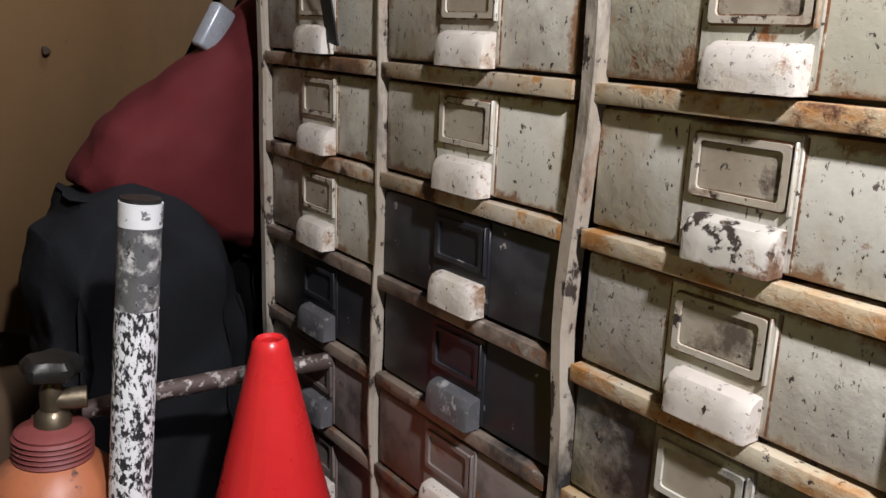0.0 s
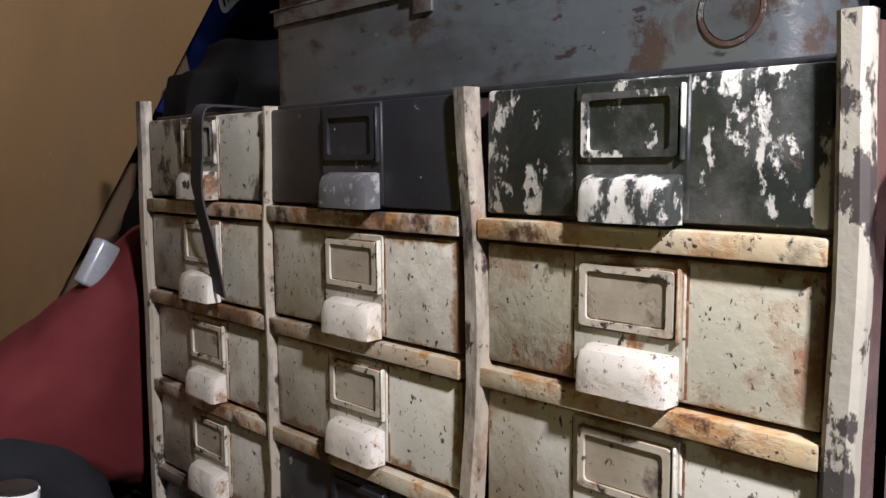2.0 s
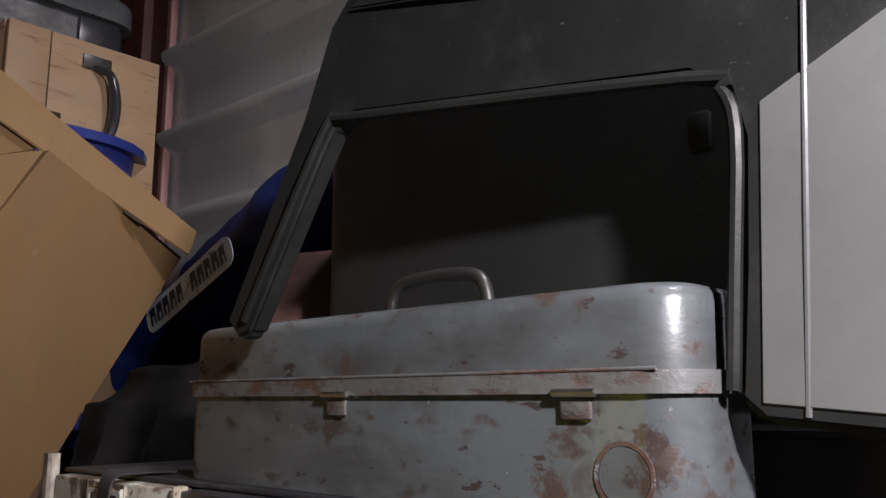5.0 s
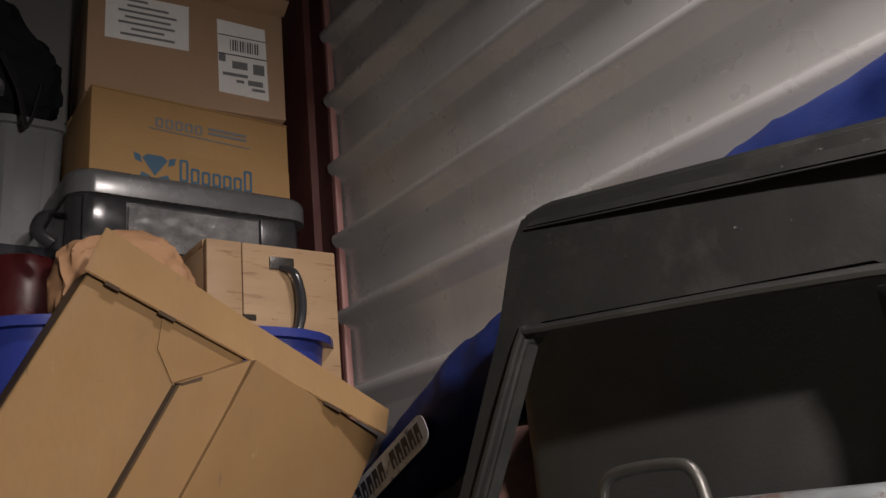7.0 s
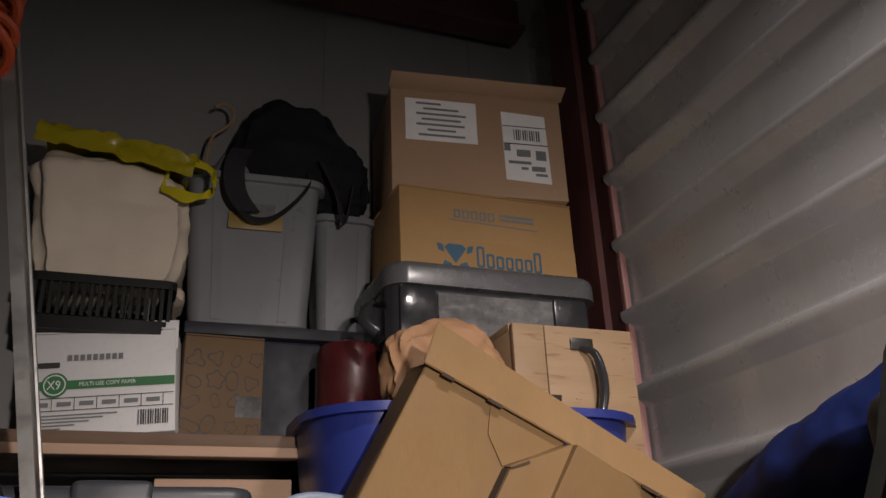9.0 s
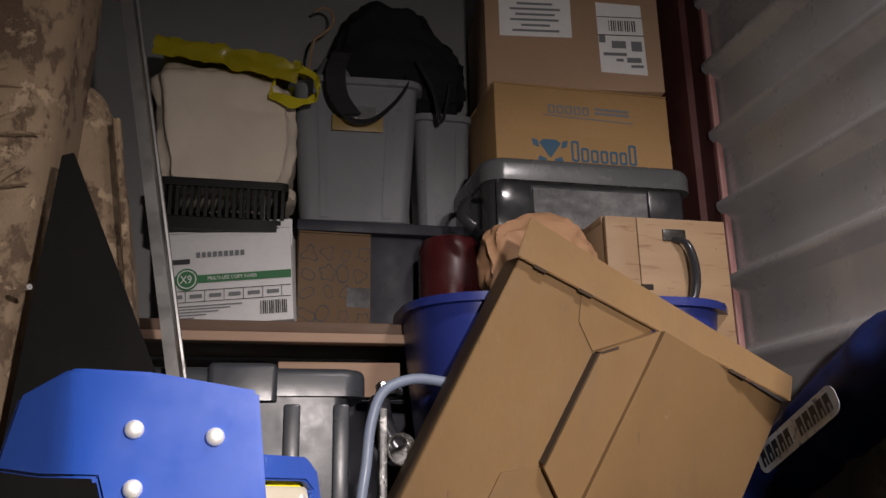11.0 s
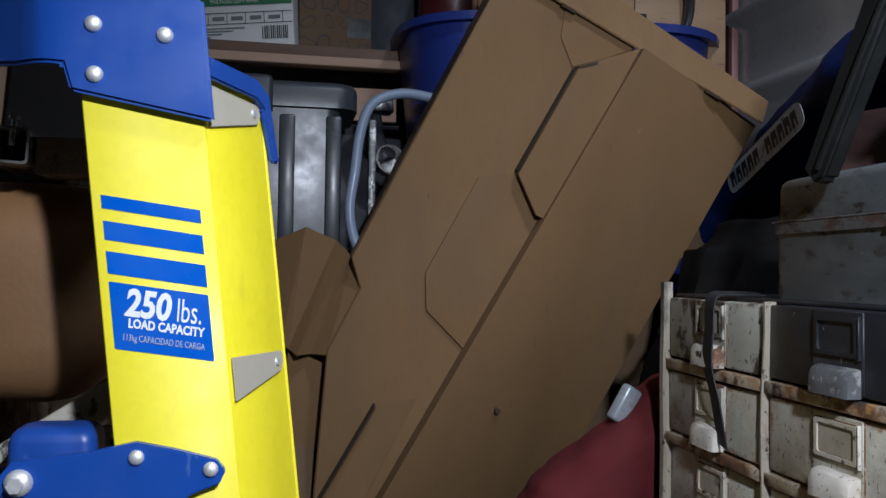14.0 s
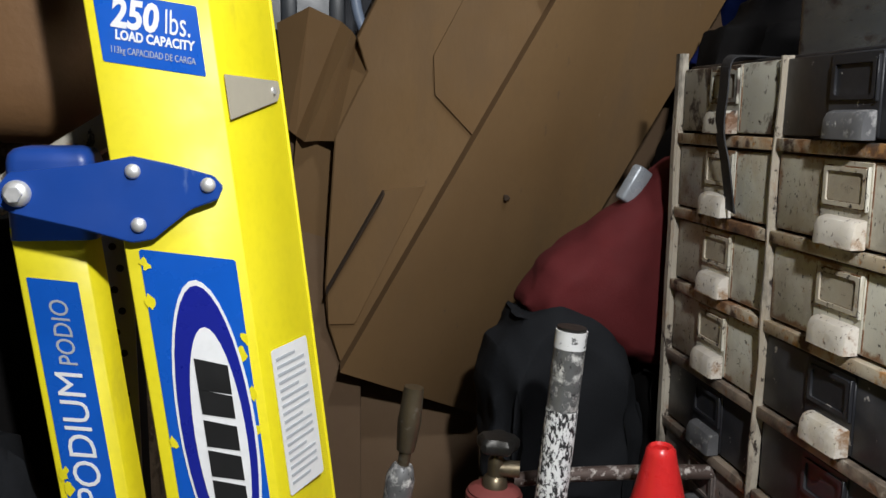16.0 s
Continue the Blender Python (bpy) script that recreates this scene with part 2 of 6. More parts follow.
    if bump:
        b = node("ShaderNodeBump", Strength=bump, Distance=0.002)
        nt.links.new(height, b.inputs["Height"])
        nt.links.new(b.outputs[0], bsdf.inputs["Normal"])
    return mt


def plain(name, colour, rough=0.5, metal=0.0, clear=0.0, ior=1.45):
    mt = mat(name, colour, tuple(c * 0.9 for c in colour), rough=rough, metal=metal, bump=0.05, scale=14, rough_var=0.06)
    if clear:
        mt.node_tree.nodes["Principled BSDF"].inputs["Transmission Weight"].default_value = clear
        mt.node_tree.nodes["Principled BSDF"].inputs["IOR"].default_value = ior
    return mt


RUST, SOOT, SPECK = (0.23, 0.095, 0.027), (0.012, 0.012, 0.014), (0.035, 0.024, 0.018)
CREAM, CREAM2 = (0.56, 0.54, 0.465), (0.43, 0.41, 0.335)
SPECKS = [((0.3, 0.22, 0.12), 8, 0.46, 0.74, 0.6, ONE), ((0.3, 0.29, 0.27), 4, 0.52, 0.7, 0.4, ONE), ((0.08, 0.06, 0.045), 150, 0.61, 0.66, 0.75, (1, 1, 0.6)), (SPECK, 85, 0.645, 0.67, 0.75, ONE), (RUST, 60, 0.63, 0.72, 0.8, ONE), ((0.02, 0.018, 0.016), 200, 0.64, 0.67, 0.7, (1, 1, 0.45))]
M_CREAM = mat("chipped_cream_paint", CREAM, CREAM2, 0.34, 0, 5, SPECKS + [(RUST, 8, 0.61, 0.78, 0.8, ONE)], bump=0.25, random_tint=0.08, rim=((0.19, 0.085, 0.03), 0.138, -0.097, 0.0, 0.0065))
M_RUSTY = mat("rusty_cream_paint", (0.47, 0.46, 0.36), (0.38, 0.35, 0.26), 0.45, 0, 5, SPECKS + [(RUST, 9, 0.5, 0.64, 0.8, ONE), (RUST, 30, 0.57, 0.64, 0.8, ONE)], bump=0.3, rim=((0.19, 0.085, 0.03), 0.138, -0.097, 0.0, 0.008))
M_RAIL = mat("rust_streaked_rail_paint", (0.48, 0.44, 0.36), (0.36, 0.27, 0.16), 0.38, 0, 9, [((0.25, 0.11, 0.036), 14, 0.47, 0.62, 0.75, ONE), (SPECK, 130, 0.6, 0.66, 0.7, ONE), ((0.06, 0.03, 0.018), 20, 0.54, 0.62, 0.8, ONE), ((0.03, 0.026, 0.024), 7, 0.55, 0.68, 0.7, ONE), ((0.34, 0.17, 0.05), 34, 0.56, 0.64, 0.8, ONE)], bump=0.35)
M_RAIL_RUST = mat("orange_rusted_rail_paint", (0.52, 0.47, 0.36), (0.46, 0.34, 0.18), 0.4, 0, 9, [((0.36, 0.17, 0.045), 14, 0.46, 0.6, 0.75, (1, 1, 1.6)), ((0.1, 0.042, 0.02), 26, 0.57, 0.65, 0.8, ONE), (SPECK, 120, 0.6, 0.66, 0.7, ONE), ((0.03, 0.026, 0.024), 7, 0.6, 0.72, 0.7, ONE)], bump=0.35)
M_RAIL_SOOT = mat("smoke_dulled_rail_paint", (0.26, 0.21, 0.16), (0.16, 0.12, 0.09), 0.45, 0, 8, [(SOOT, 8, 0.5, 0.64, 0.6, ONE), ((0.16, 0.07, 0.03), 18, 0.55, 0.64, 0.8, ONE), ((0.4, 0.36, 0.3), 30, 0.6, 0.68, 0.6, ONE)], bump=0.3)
M_RUST_LINE = mat("rust_seam", (0.19, 0.085, 0.03), (0.1, 0.045, 0.02), 0.85, 0, 30, [((0.42, 0.36, 0.27), 45, 0.52, 0.6, 0.6, ONE)], bump=0.3)
M_STILE = mat("worn_stile_paint", (0.44, 0.4, 0.33), (0.28, 0.23, 0.17), 0.5, 0, 6, [(RUST, 14, 0.58, 0.7, 0.8, (1, 1, 0.5)), (SOOT, 7, 0.5, 0.6, 0.7, (1, 1, 0.4)), (SPECK, 40, 0.58, 0.62, 0.7, (1, 1, 0.6))], bump=0.4)
M_SOOT = mat("soot_black_paint", (0.014, 0.014, 0.017), (0.024, 0.025, 0.029), 0.42, 0, 4, [((0.07, 0.07, 0.075), 6, 0.55, 0.8, 0.6, ONE), ((0.3, 0.28, 0.26), 45, 0.66, 0.675, 0.6, ONE)], bump=0.12)
M_FLAKE = mat("flaking_black_paint", (0.014, 0.018, 0.015), (0.024, 0.028, 0.024), 0.4, 0, 5, [((0.1, 0.1, 0.095), 7, 0.5, 0.66, 0.5, ONE), ((0.55, 0.53, 0.47), 13, 0.555, 0.575, 0.5, (1, 1, 0.7)), ((0.5, 0.48, 0.43), 46, 0.6, 0.63, 0.6, (1, 1, 0.6)), ((0.12, 0.06, 0.03), 20, 0.68, 0.72, 0.8, ONE)], bump=0.4)
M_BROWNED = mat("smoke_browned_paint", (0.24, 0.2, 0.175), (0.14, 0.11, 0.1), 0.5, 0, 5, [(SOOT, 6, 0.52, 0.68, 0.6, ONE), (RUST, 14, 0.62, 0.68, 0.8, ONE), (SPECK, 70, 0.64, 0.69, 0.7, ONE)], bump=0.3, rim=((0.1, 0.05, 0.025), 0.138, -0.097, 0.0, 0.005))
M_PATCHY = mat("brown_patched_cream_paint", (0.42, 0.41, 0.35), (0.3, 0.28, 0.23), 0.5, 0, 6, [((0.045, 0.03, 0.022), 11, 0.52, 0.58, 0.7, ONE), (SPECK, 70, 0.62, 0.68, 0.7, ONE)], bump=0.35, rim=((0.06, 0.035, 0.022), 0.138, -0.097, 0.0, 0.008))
M_FRAME = mat("rust_rimmed_cream_paint", (0.5, 0.46, 0.38), (0.4, 0.34, 0.25), 0.45, 0, 12, [((0.2, 0.08, 0.03), 30, 0.55, 0.68, 0.8, ONE), (SPECK, 60, 0.57, 0.61, 0.8, ONE)], bump=0.35)
M_GRIME = mat("grimy_label_plate", (0.4, 0.36, 0.28), (0.26, 0.21, 0.15), 0.5, 0, 16, [((0.1, 0.075, 0.055), 24, 0.55, 0.66, 0.7, ONE), (SPECK, 90, 0.62, 0.67, 0.7, ONE)], bump=0.25)
M_SMOKED = mat("smoke_shadowed_cream_paint", CREAM, CREAM2, 0.4, 0, 5, SPECKS + [((0.025, 0.024, 0.025), 5, 0.46, 0.6, 0.5, ONE)], bump=0.25)
M_TAN_TAPE = plain("yellowed_tape", (0.26, 0.18, 0.06), 0.4)
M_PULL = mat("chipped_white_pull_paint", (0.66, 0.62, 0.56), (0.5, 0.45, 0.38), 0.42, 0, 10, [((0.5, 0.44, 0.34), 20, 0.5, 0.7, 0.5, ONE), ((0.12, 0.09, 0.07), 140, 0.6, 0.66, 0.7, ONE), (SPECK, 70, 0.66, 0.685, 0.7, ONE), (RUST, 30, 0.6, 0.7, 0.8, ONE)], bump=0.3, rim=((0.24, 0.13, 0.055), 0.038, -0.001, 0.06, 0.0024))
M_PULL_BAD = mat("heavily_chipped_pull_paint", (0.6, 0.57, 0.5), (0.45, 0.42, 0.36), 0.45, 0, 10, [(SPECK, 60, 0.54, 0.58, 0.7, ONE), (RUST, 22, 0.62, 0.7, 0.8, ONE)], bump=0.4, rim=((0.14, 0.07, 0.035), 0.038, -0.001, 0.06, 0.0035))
M_PULL_DARK = mat("blackened_flaked_pull_paint", (0.05, 0.055, 0.05), (0.025, 0.028, 0.026), 0.45, 0, 14, [((0.5, 0.48, 0.43), 60, 0.5, 0.56, 0.5, (1, 1, 0.6)), ((0.45, 0.44, 0.4), 140, 0.6, 0.64, 0.5, ONE)], bump=0.4)
M_PULL_SOOT = mat("sooty_pull_paint", (0.13, 0.13, 0.135), (0.06, 0.06, 0.063), 0.45, 0, 12, [((0.42, 0.41, 0.4), 24, 0.58, 0.7, 0.5, ONE), ((0.3, 0.3, 0.29), 120, 0.6, 0.66, 0.5, ONE)], bump=0.3)
M_SIDE = mat("brown_smoked_metal", (0.13, 0.07, 0.06), (0.09, 0.05, 0.045), 0.35, 0, 4, [((0.05, 0.03, 0.03), 3, 0.5, 0.62, 0.4, (1, 1, 3)), ((0.3, 0.15, 0.1), 18, 0.66, 0.72, 0.8, ONE)], bump=0.15)
M_TOOL = mat("scuffed_blue_grey_enamel", (0.115, 0.13, 0.137), (0.07, 0.077, 0.082), 0.24, 0.2, 4, [((0.045, 0.045, 0.045), 5, 0.5, 0.7, 0.5, (1, 1, 2.5)), ((0.07, 0.078, 0.085), 8, 0.55, 0.72, 0.5, (1, 0.35, 1)), ((0.042, 0.026, 0.02), 27, 0.57, 0.66, 0.8, (1, 0.6, 1)), ((0.03, 0.02, 0.018), 60, 0.62, 0.65, 0.8, (1, 0.4, 1)), ((0.05, 0.029, 0.021), 12, 0.62, 0.74, 0.8, ONE), ((0.3, 0.32, 0.32), 70, 0.69, 0.71, 0.4, ONE)], bump=0.1, spots=[((0.042, 0.026, 0.02), (0.6, 0.262, 1.25), 0.034), ((0.045, 0.028, 0.022), (0.6, 0.33, 1.285), 0.022), ((0.06, 0.035, 0.026), (0.605, 0.36, 1.215), 0.03)])
M_TOOL_RUST = mat("rust_bitten_grey_enamel", (0.12, 0.125, 0.125), (0.085, 0.08, 0.078), 0.4, 0.15, 6, [((0.07, 0.036, 0.025), 36, 0.47, 0.6, 0.8, (1, 0.5, 1))], bump=0.4)
M_EMBLEM = mat("rusted_pressed_steel", (0.1, 0.06, 0.045), (0.06, 0.034, 0.026), 0.6, 0.2, 40, [((0.17, 0.175, 0.175), 70, 0.54, 0.62, 0.45, ONE)], bump=0.5)
M_CARD = mat("brown_corrugated_cardboard", (0.205, 0.12, 0.047), (0.165, 0.094, 0.036), 0.8, 0, 3, [((0.15, 0.093, 0.046), 4, 0.52, 0.8, 0.85, (2, 1, 0.6)), ((0.11, 0.07, 0.04), 30, 0.66, 0.74, 0.85, (2, 1, 0.5)), ((0.27, 0.19, 0.12), 50, 0.69, 0.74, 0.85, (1, 1, 0.3))], bump=0.16, fine=140, stretch=(1, 1, 0.35))
M_SLOT = plain("dark_gap", (0.02, 0.014, 0.01), 0.9)
M_CARD_GAP = plain("shaded_board_edge", (0.045, 0.027, 0.014), 0.9)
# kraft with its colour lowered for the shadow round the patterned carton
M_CARD_SHADED = mat("shaded_kraft_board", (0.15, 0.094, 0.05), (0.12, 0.073, 0.04), 0.85, 0, 3, bump=0.12, fine=140)
M_CARD_PINK = mat("pale_kraft_cardboard", (0.36, 0.235, 0.15), (0.32, 0.205, 0.125), 0.82, 0, 3, bump=0.1, fine=120)
M_CARD_GOLD = mat("golden_kraft_cardboard", (0.36, 0.215, 0.09), (0.32, 0.19, 0.075), 0.82, 0, 3, bump=0.1, fine=120)
M_PAPER_BAG = mat("crumpled_kraft_paper", (0.38, 0.21, 0.11), (0.3, 0.16, 0.08), 0.75, 0, 5, bump=0.3, fine=60)
M_WALL = mat("grey_galvanised_sheet", (0.36, 0.36, 0.365), (0.3, 0.3, 0.3), 0.3, 0.3, 2.0, [((0.25, 0.245, 0.24), 3, 0.55, 0.8, 0.45, (1, 1, 0.4)), ((0.2, 0.19, 0.18), 60, 0.68, 0.74, 0.6, ONE)], bump=0.05)
M_BACK = mat("dull_grey_partition_sheet", (0.21, 0.212, 0.21), (0.17, 0.172, 0.17), 0.55, 0.1, 1.5, bump=0.05)
M_POST = mat("red_oxide_steel", (0.075, 0.025, 0.022), (0.05, 0.017, 0.016), 0.5, 0, 5, [((0.13, 0.07, 0.062), 14, 0.66, 0.76, 0.6, (1, 1, 0.3))], bump=0.2)
M_POST_EDGE = mat("pink_worn_steel_edge", (0.32, 0.17, 0.16), (0.24, 0.11, 0.1), 0.55, 0, 8, bump=0.15)
M_FLOOR = mat("dusty_concrete", (0.14, 0.135, 0.13), (0.1, 0.1, 0.1), 0.8, 0, 2, [((0.1, 0.1, 0.1), 3, 0.6, 0.75, 0.7, ONE)], bump=0.3, fine=60)
M_CEIL = mat("grey_deck_sheet", (0.25, 0.25, 0.25), (0.2, 0.2, 0.2), 0.6, 0.2, 2)
M_DARK_PLASTIC = mat("charcoal_moulded_plastic", (0.012, 0.0125, 0.012), (0.009, 0.0095, 0.0095), 0.46, 0, 6, [((0.05, 0.05, 0.048), 60, 0.66, 0.71, 0.6, (1, 1, 1.5)), ((0.022, 0.022, 0.021), 9, 0.52, 0.75, 0.5, ONE)], bump=0.15, fine=160, spec=0.22)
M_CASE = mat("black_textured_case", (0.011, 0.0115, 0.011), (0.016, 0.0165, 0.016), 0.5, 0, 6, [((0.12, 0.12, 0.115), 26, 0.71, 0.74, 0.6, ONE)], bump=0.2, fine=220, spec=0.2)
M_TOTE = mat("slate_grey_tote_plastic", (0.045, 0.05, 0.058), (0.036, 0.04, 0.046), 0.34, 0, 4, bump=0.06)
M_TOTE_LIGHT = mat("silver_grey_tote_plastic", (0.185, 0.192, 0.205), (0.145, 0.151, 0.162), 0.34, 0, 3, bump=0.05)
M_BIN_LID = mat("smoky_grey_lid_plastic", (0.1, 0.103, 0.107), (0.075, 0.078, 0.08), 0.28, 0, 4, bump=0.06)
M_BIN = mat("black_glossy_bin_plastic", (0.022, 0.022, 0.025), (0.03, 0.03, 0.033), 0.18, 0, 4, bump=0.05)
M_WRAP = mat("crinkled_clear_wrap", (0.05, 0.05, 0.052), (0.2, 0.2, 0.2), 0.14, 0, 9, bump=0.3)
M_BLUE_TUB = mat("royal_blue_tub_plastic", (0.02, 0.035, 0.2), (0.015, 0.025, 0.15), 0.38, 0, 4, bump=0.06)
M_BLUE_CLOTH = mat("royal_blue_nylon", (0.006, 0.014, 0.075), (0.004, 0.009, 0.048), 0.55, 0, 6, bump=0.3, fine=240, spec=0.15)
M_YELLOW = mat("yellow_fibreglass", (0.76, 0.66, 0.006), (0.7, 0.6, 0.005), 0.5, 0, 4, [((0.5, 0.42, 0.02), 14, 0.64, 0.8, 0.5, (1, 1, 0.3))], bump=0.06)
M_BLUE = mat("blue_moulded_ladder_plastic", (0.016, 0.062, 0.31), (0.013, 0.052, 0.26), 0.36, 0, 5, [((0.08, 0.14, 0.36), 26, 0.64, 0.74, 0.6, (1, 1, 0.4))], bump=0.03)
M_STICK_BLUE = mat("blue_vinyl_sticker", (0.012, 0.1, 0.5), (0.01, 0.085, 0.45), 0.3, 0, 6, bump=0.03)
M_STICK_NAVY = plain("navy_vinyl_print", (0.012, 0.018, 0.26), 0.3)
M_STICK_WHITE = plain("white_vinyl_print", (0.8, 0.8, 0.8), 0.35)
M_STICK_GREY = plain("grey_vinyl_print", (0.42, 0.44, 0.47), 0.35)
M_STICK_BLACK = plain("black_vinyl_print", (0.015, 0.015, 0.015), 0.4)
M_RIVET = mat("bright_hammered_aluminium", (0.85, 0.84, 0.82), (0.75, 0.74, 0.72), 0.5, 0.7, 60, bump=0.3)
M_GUSSET = mat("cream_moulded_gusset", (0.42, 0.385, 0.3), (0.37, 0.335, 0.26), 0.55, 0, 5, bump=0.05)
M_STEEL = mat("bright_steel", (0.6, 0.59, 0.57), (0.5, 0.49, 0.47), 0.28, 1.0, 8, bump=0.08)
M_DULL_STEEL = mat("dull_galvanised_steel", (0.42, 0.42, 0.41), (0.33, 0.33, 0.32), 0.45, 0.8, 7, [((0.2, 0.18, 0.16), 9, 0.58, 0.74, 0.7, (1, 1, 0.3))], bump=0.12)
M_DARK_STEEL = mat("dark_oiled_steel", (0.06, 0.058, 0.055), (0.035, 0.033, 0.03), 0.4, 0.7, 8, [((0.2, 0.12, 0.07), 18, 0.62, 0.74, 0.8, ONE)], bump=0.25)
M_PIPE_TOP = mat("worn_grey_pipe", (0.2, 0.2, 0.2), (0.1, 0.1, 0.1), 0.4, 0.3, 12, [((0.66, 0.65, 0.62), 60, 0.5, 0.62, 0.5, ONE), ((0.05, 0.05, 0.05), 110, 0.58, 0.62, 0.5, ONE)], bump=0.3)
M_PIPE = mat("flaked_white_and_black_pipe", (0.8, 0.8, 0.8), (0.74, 0.74, 0.74), 0.4, 0, 10, [((0.02, 0.02, 0.022), 200, 0.5, 0.53, 0.5, (1, 1, 0.55))], bump=0.5)
M_PIPE_BAND = mat("scuffed_white_band", (0.72, 0.72, 0.71), (0.6, 0.6, 0.6), 0.45, 0, 10, [((0.12, 0.12, 0.12), 70, 0.58, 0.62, 0.5, ONE)], bump=0.3)
M_WORN_WHITE = mat("flaking_white_enamel", (0.4, 0.375, 0.31), (0.31, 0.28, 0.22), 0.5, 0, 8, [((0.05, 0.042, 0.038), 28, 0.53, 0.56, 0.6, (1, 1, 0.6)), (RUST, 30, 0.64, 0.7, 0.8, ONE)], bump=0.35)
M_RUST_PIPE = mat("rust_scaled_pipe", (0.1, 0.07, 0.058), (0.055, 0.036, 0.03), 0.65, 0.3, 16, [((0.4, 0.36, 0.33), 70, 0.54, 0.6, 0.6, ONE)], bump=0.5)
M_CONE = mat("glossy_red_cone_plastic", (0.6, 0.022, 0.022), (0.52, 0.018, 0.018), 0.32, 0, 5, [((0.35, 0.012, 0.012), 7, 0.62, 0.8, 0.45, (1, 1, 0.3))], bump=0.06)
M_TANK = mat("scuffed_orange_paint", (0.42, 0.145, 0.06), (0.33, 0.105, 0.045), 0.45, 0, 6, [((0.2, 0.09, 0.05), 9, 0.5, 0.68, 0.6, ONE), ((0.07, 0.035, 0.025), 24, 0.6, 0.66, 0.7, ONE), ((0.62, 0.3, 0.18), 30, 0.66, 0.72, 0.6, ONE)], bump=0.2)
M_COLLAR = mat("faded_red_collar", (0.2, 0.05, 0.045), (0.14, 0.035, 0.03), 0.55, 0, 12, [((0.3, 0.2, 0.18), 24, 0.6, 0.7, 0.7, ONE)], bump=0.2)
M_BRASS = mat("tarnished_brass", (0.2, 0.16, 0.1), (0.12, 0.1, 0.07), 0.4, 0.8, 14, [((0.3, 0.27, 0.22), 30, 0.6, 0.7, 0.5, ONE)], bump=0.25)
M_RED_CLOTH = mat("maroon_cloth", (0.1, 0.014, 0.015), (0.06, 0.009, 0.01), 0.85, 0, 5, bump=0.35, fine=320, spec=0.2)
M_BLACK_CLOTH = mat("black_cloth", (0.009, 0.0095, 0.011), (0.013, 0.014, 0.016), 0.9, 0, 5, bump=0.35, fine=260, spec=0.12)
M_CANVAS = mat("natural_canvas", (0.56, 0.49, 0.4), (0.48, 0.41, 0.33), 0.85, 0, 4, bump=0.35, fine=300)
M_YELLOW_BAG = mat("yellow_plastic_film", (0.55, 0.46, 0.02), (0.42, 0.36, 0.015), 0.35, 0, 5, bump=0.3, fine=40)
M_TAPESTRY = mat("tan_brocade_upholstery", (0.22, 0.155, 0.095), (0.15, 0.105, 0.065), 0.85, 0, 7, [((0.08, 0.05, 0.03), 13, 0.52, 0.57, 0.9, (1, 1, 0.7)), ((0.3, 0.22, 0.14), 22, 0.56, 0.62, 0.9, ONE)], bump=0.9, fine=260)
M_LEATHER = mat("brown_leather", (0.22, 0.115, 0.045), (0.13, 0.066, 0.026), 0.6, 0, 4, bump=0.25, fine=150)
M_BLACK_BOARD = mat("flat_black_fabric", (0.005, 0.005, 0.005), (0.008, 0.007, 0.007), 0.95, 0, 5, bump=0.15, fine=200, spec=0.08)
M_WOOD = mat("pale_unpainted_pine", (0.33, 0.22, 0.125), (0.26, 0.165, 0.09), 0.65, 0, 3, [((0.2, 0.11, 0.055), 9, 0.57, 0.66, 0.7, (1, 1, 8)), ((0.1, 0.06, 0.035), 26, 0.69, 0.72, 0.8, ONE)], bump=0.2, stretch=(0.4, 1, 5))
M_WOOD_DARK = mat("weathered_shelf_board", (0.16, 0.1, 0.065), (0.1, 0.06, 0.04), 0.75, 0, 4, bump=0.25, stretch=(0.3, 2, 4))
M_WOOD_PINK = mat("raw_lumber", (0.42, 0.28, 0.2), (0.34, 0.22, 0.15), 0.75, 0, 4, bump=0.2, stretch=(0.3, 2, 4))
M_WHITE_CARD = mat("white_printed_carton", (0.66, 0.66, 0.66), (0.6, 0.6, 0.6), 0.6, 0, 4, [((0.45, 0.43, 0.4), 5, 0.62, 0.8, 0.7, ONE)], bump=0.08)
M_WHITE = plain("white_paper_label", (0.72, 0.72, 0.71), 0.6)
M_WORN_LABEL = mat("worn_sewn_label", (0.42, 0.44, 0.47), (0.3, 0.32, 0.36), 0.7, 0, 20, [((0.05, 0.07, 0.14), 70, 0.56, 0.64, 0.7, ONE)], bump=0.2)
M_INK = plain("black_ink", (0.03, 0.03, 0.033), 0.6)
M_INK_GREY = plain("grey_ink", (0.16, 0.17, 0.18), 0.6)
M_INK_BLUE = plain("blue_ink", (0.03, 0.1, 0.17), 0.6)
M_GREEN = plain("green_ink", (0.03, 0.16, 0.06), 0.6)
M_RED_PRINT = plain("flag_red", (0.5, 0.02, 0.03), 0.7)
M_FLAG_BLUE = plain("flag_blue", (0.02, 0.04, 0.2), 0.7)
M_FLAG_WHITE = plain("flag_white", (0.72, 0.7, 0.68), 0.7)
# navy print, and the near-black used for shade under totes and shelf
M_NAVY_SHADE = mat("navy_board_and_gap_shade", (0.012, 0.014, 0.024), (0.009, 0.01, 0.016), 0.6, 0, 5)
M_CRIMSON = mat("dark_red_plastic", (0.07, 0.01, 0.011), (0.045, 0.007, 0.008), 0.3, 0, 5)
M_HOSE = mat("pale_blue_grey_hose", (0.22, 0.27, 0.36), (0.18, 0.22, 0.3), 0.4, 0, 8, bump=0.05)
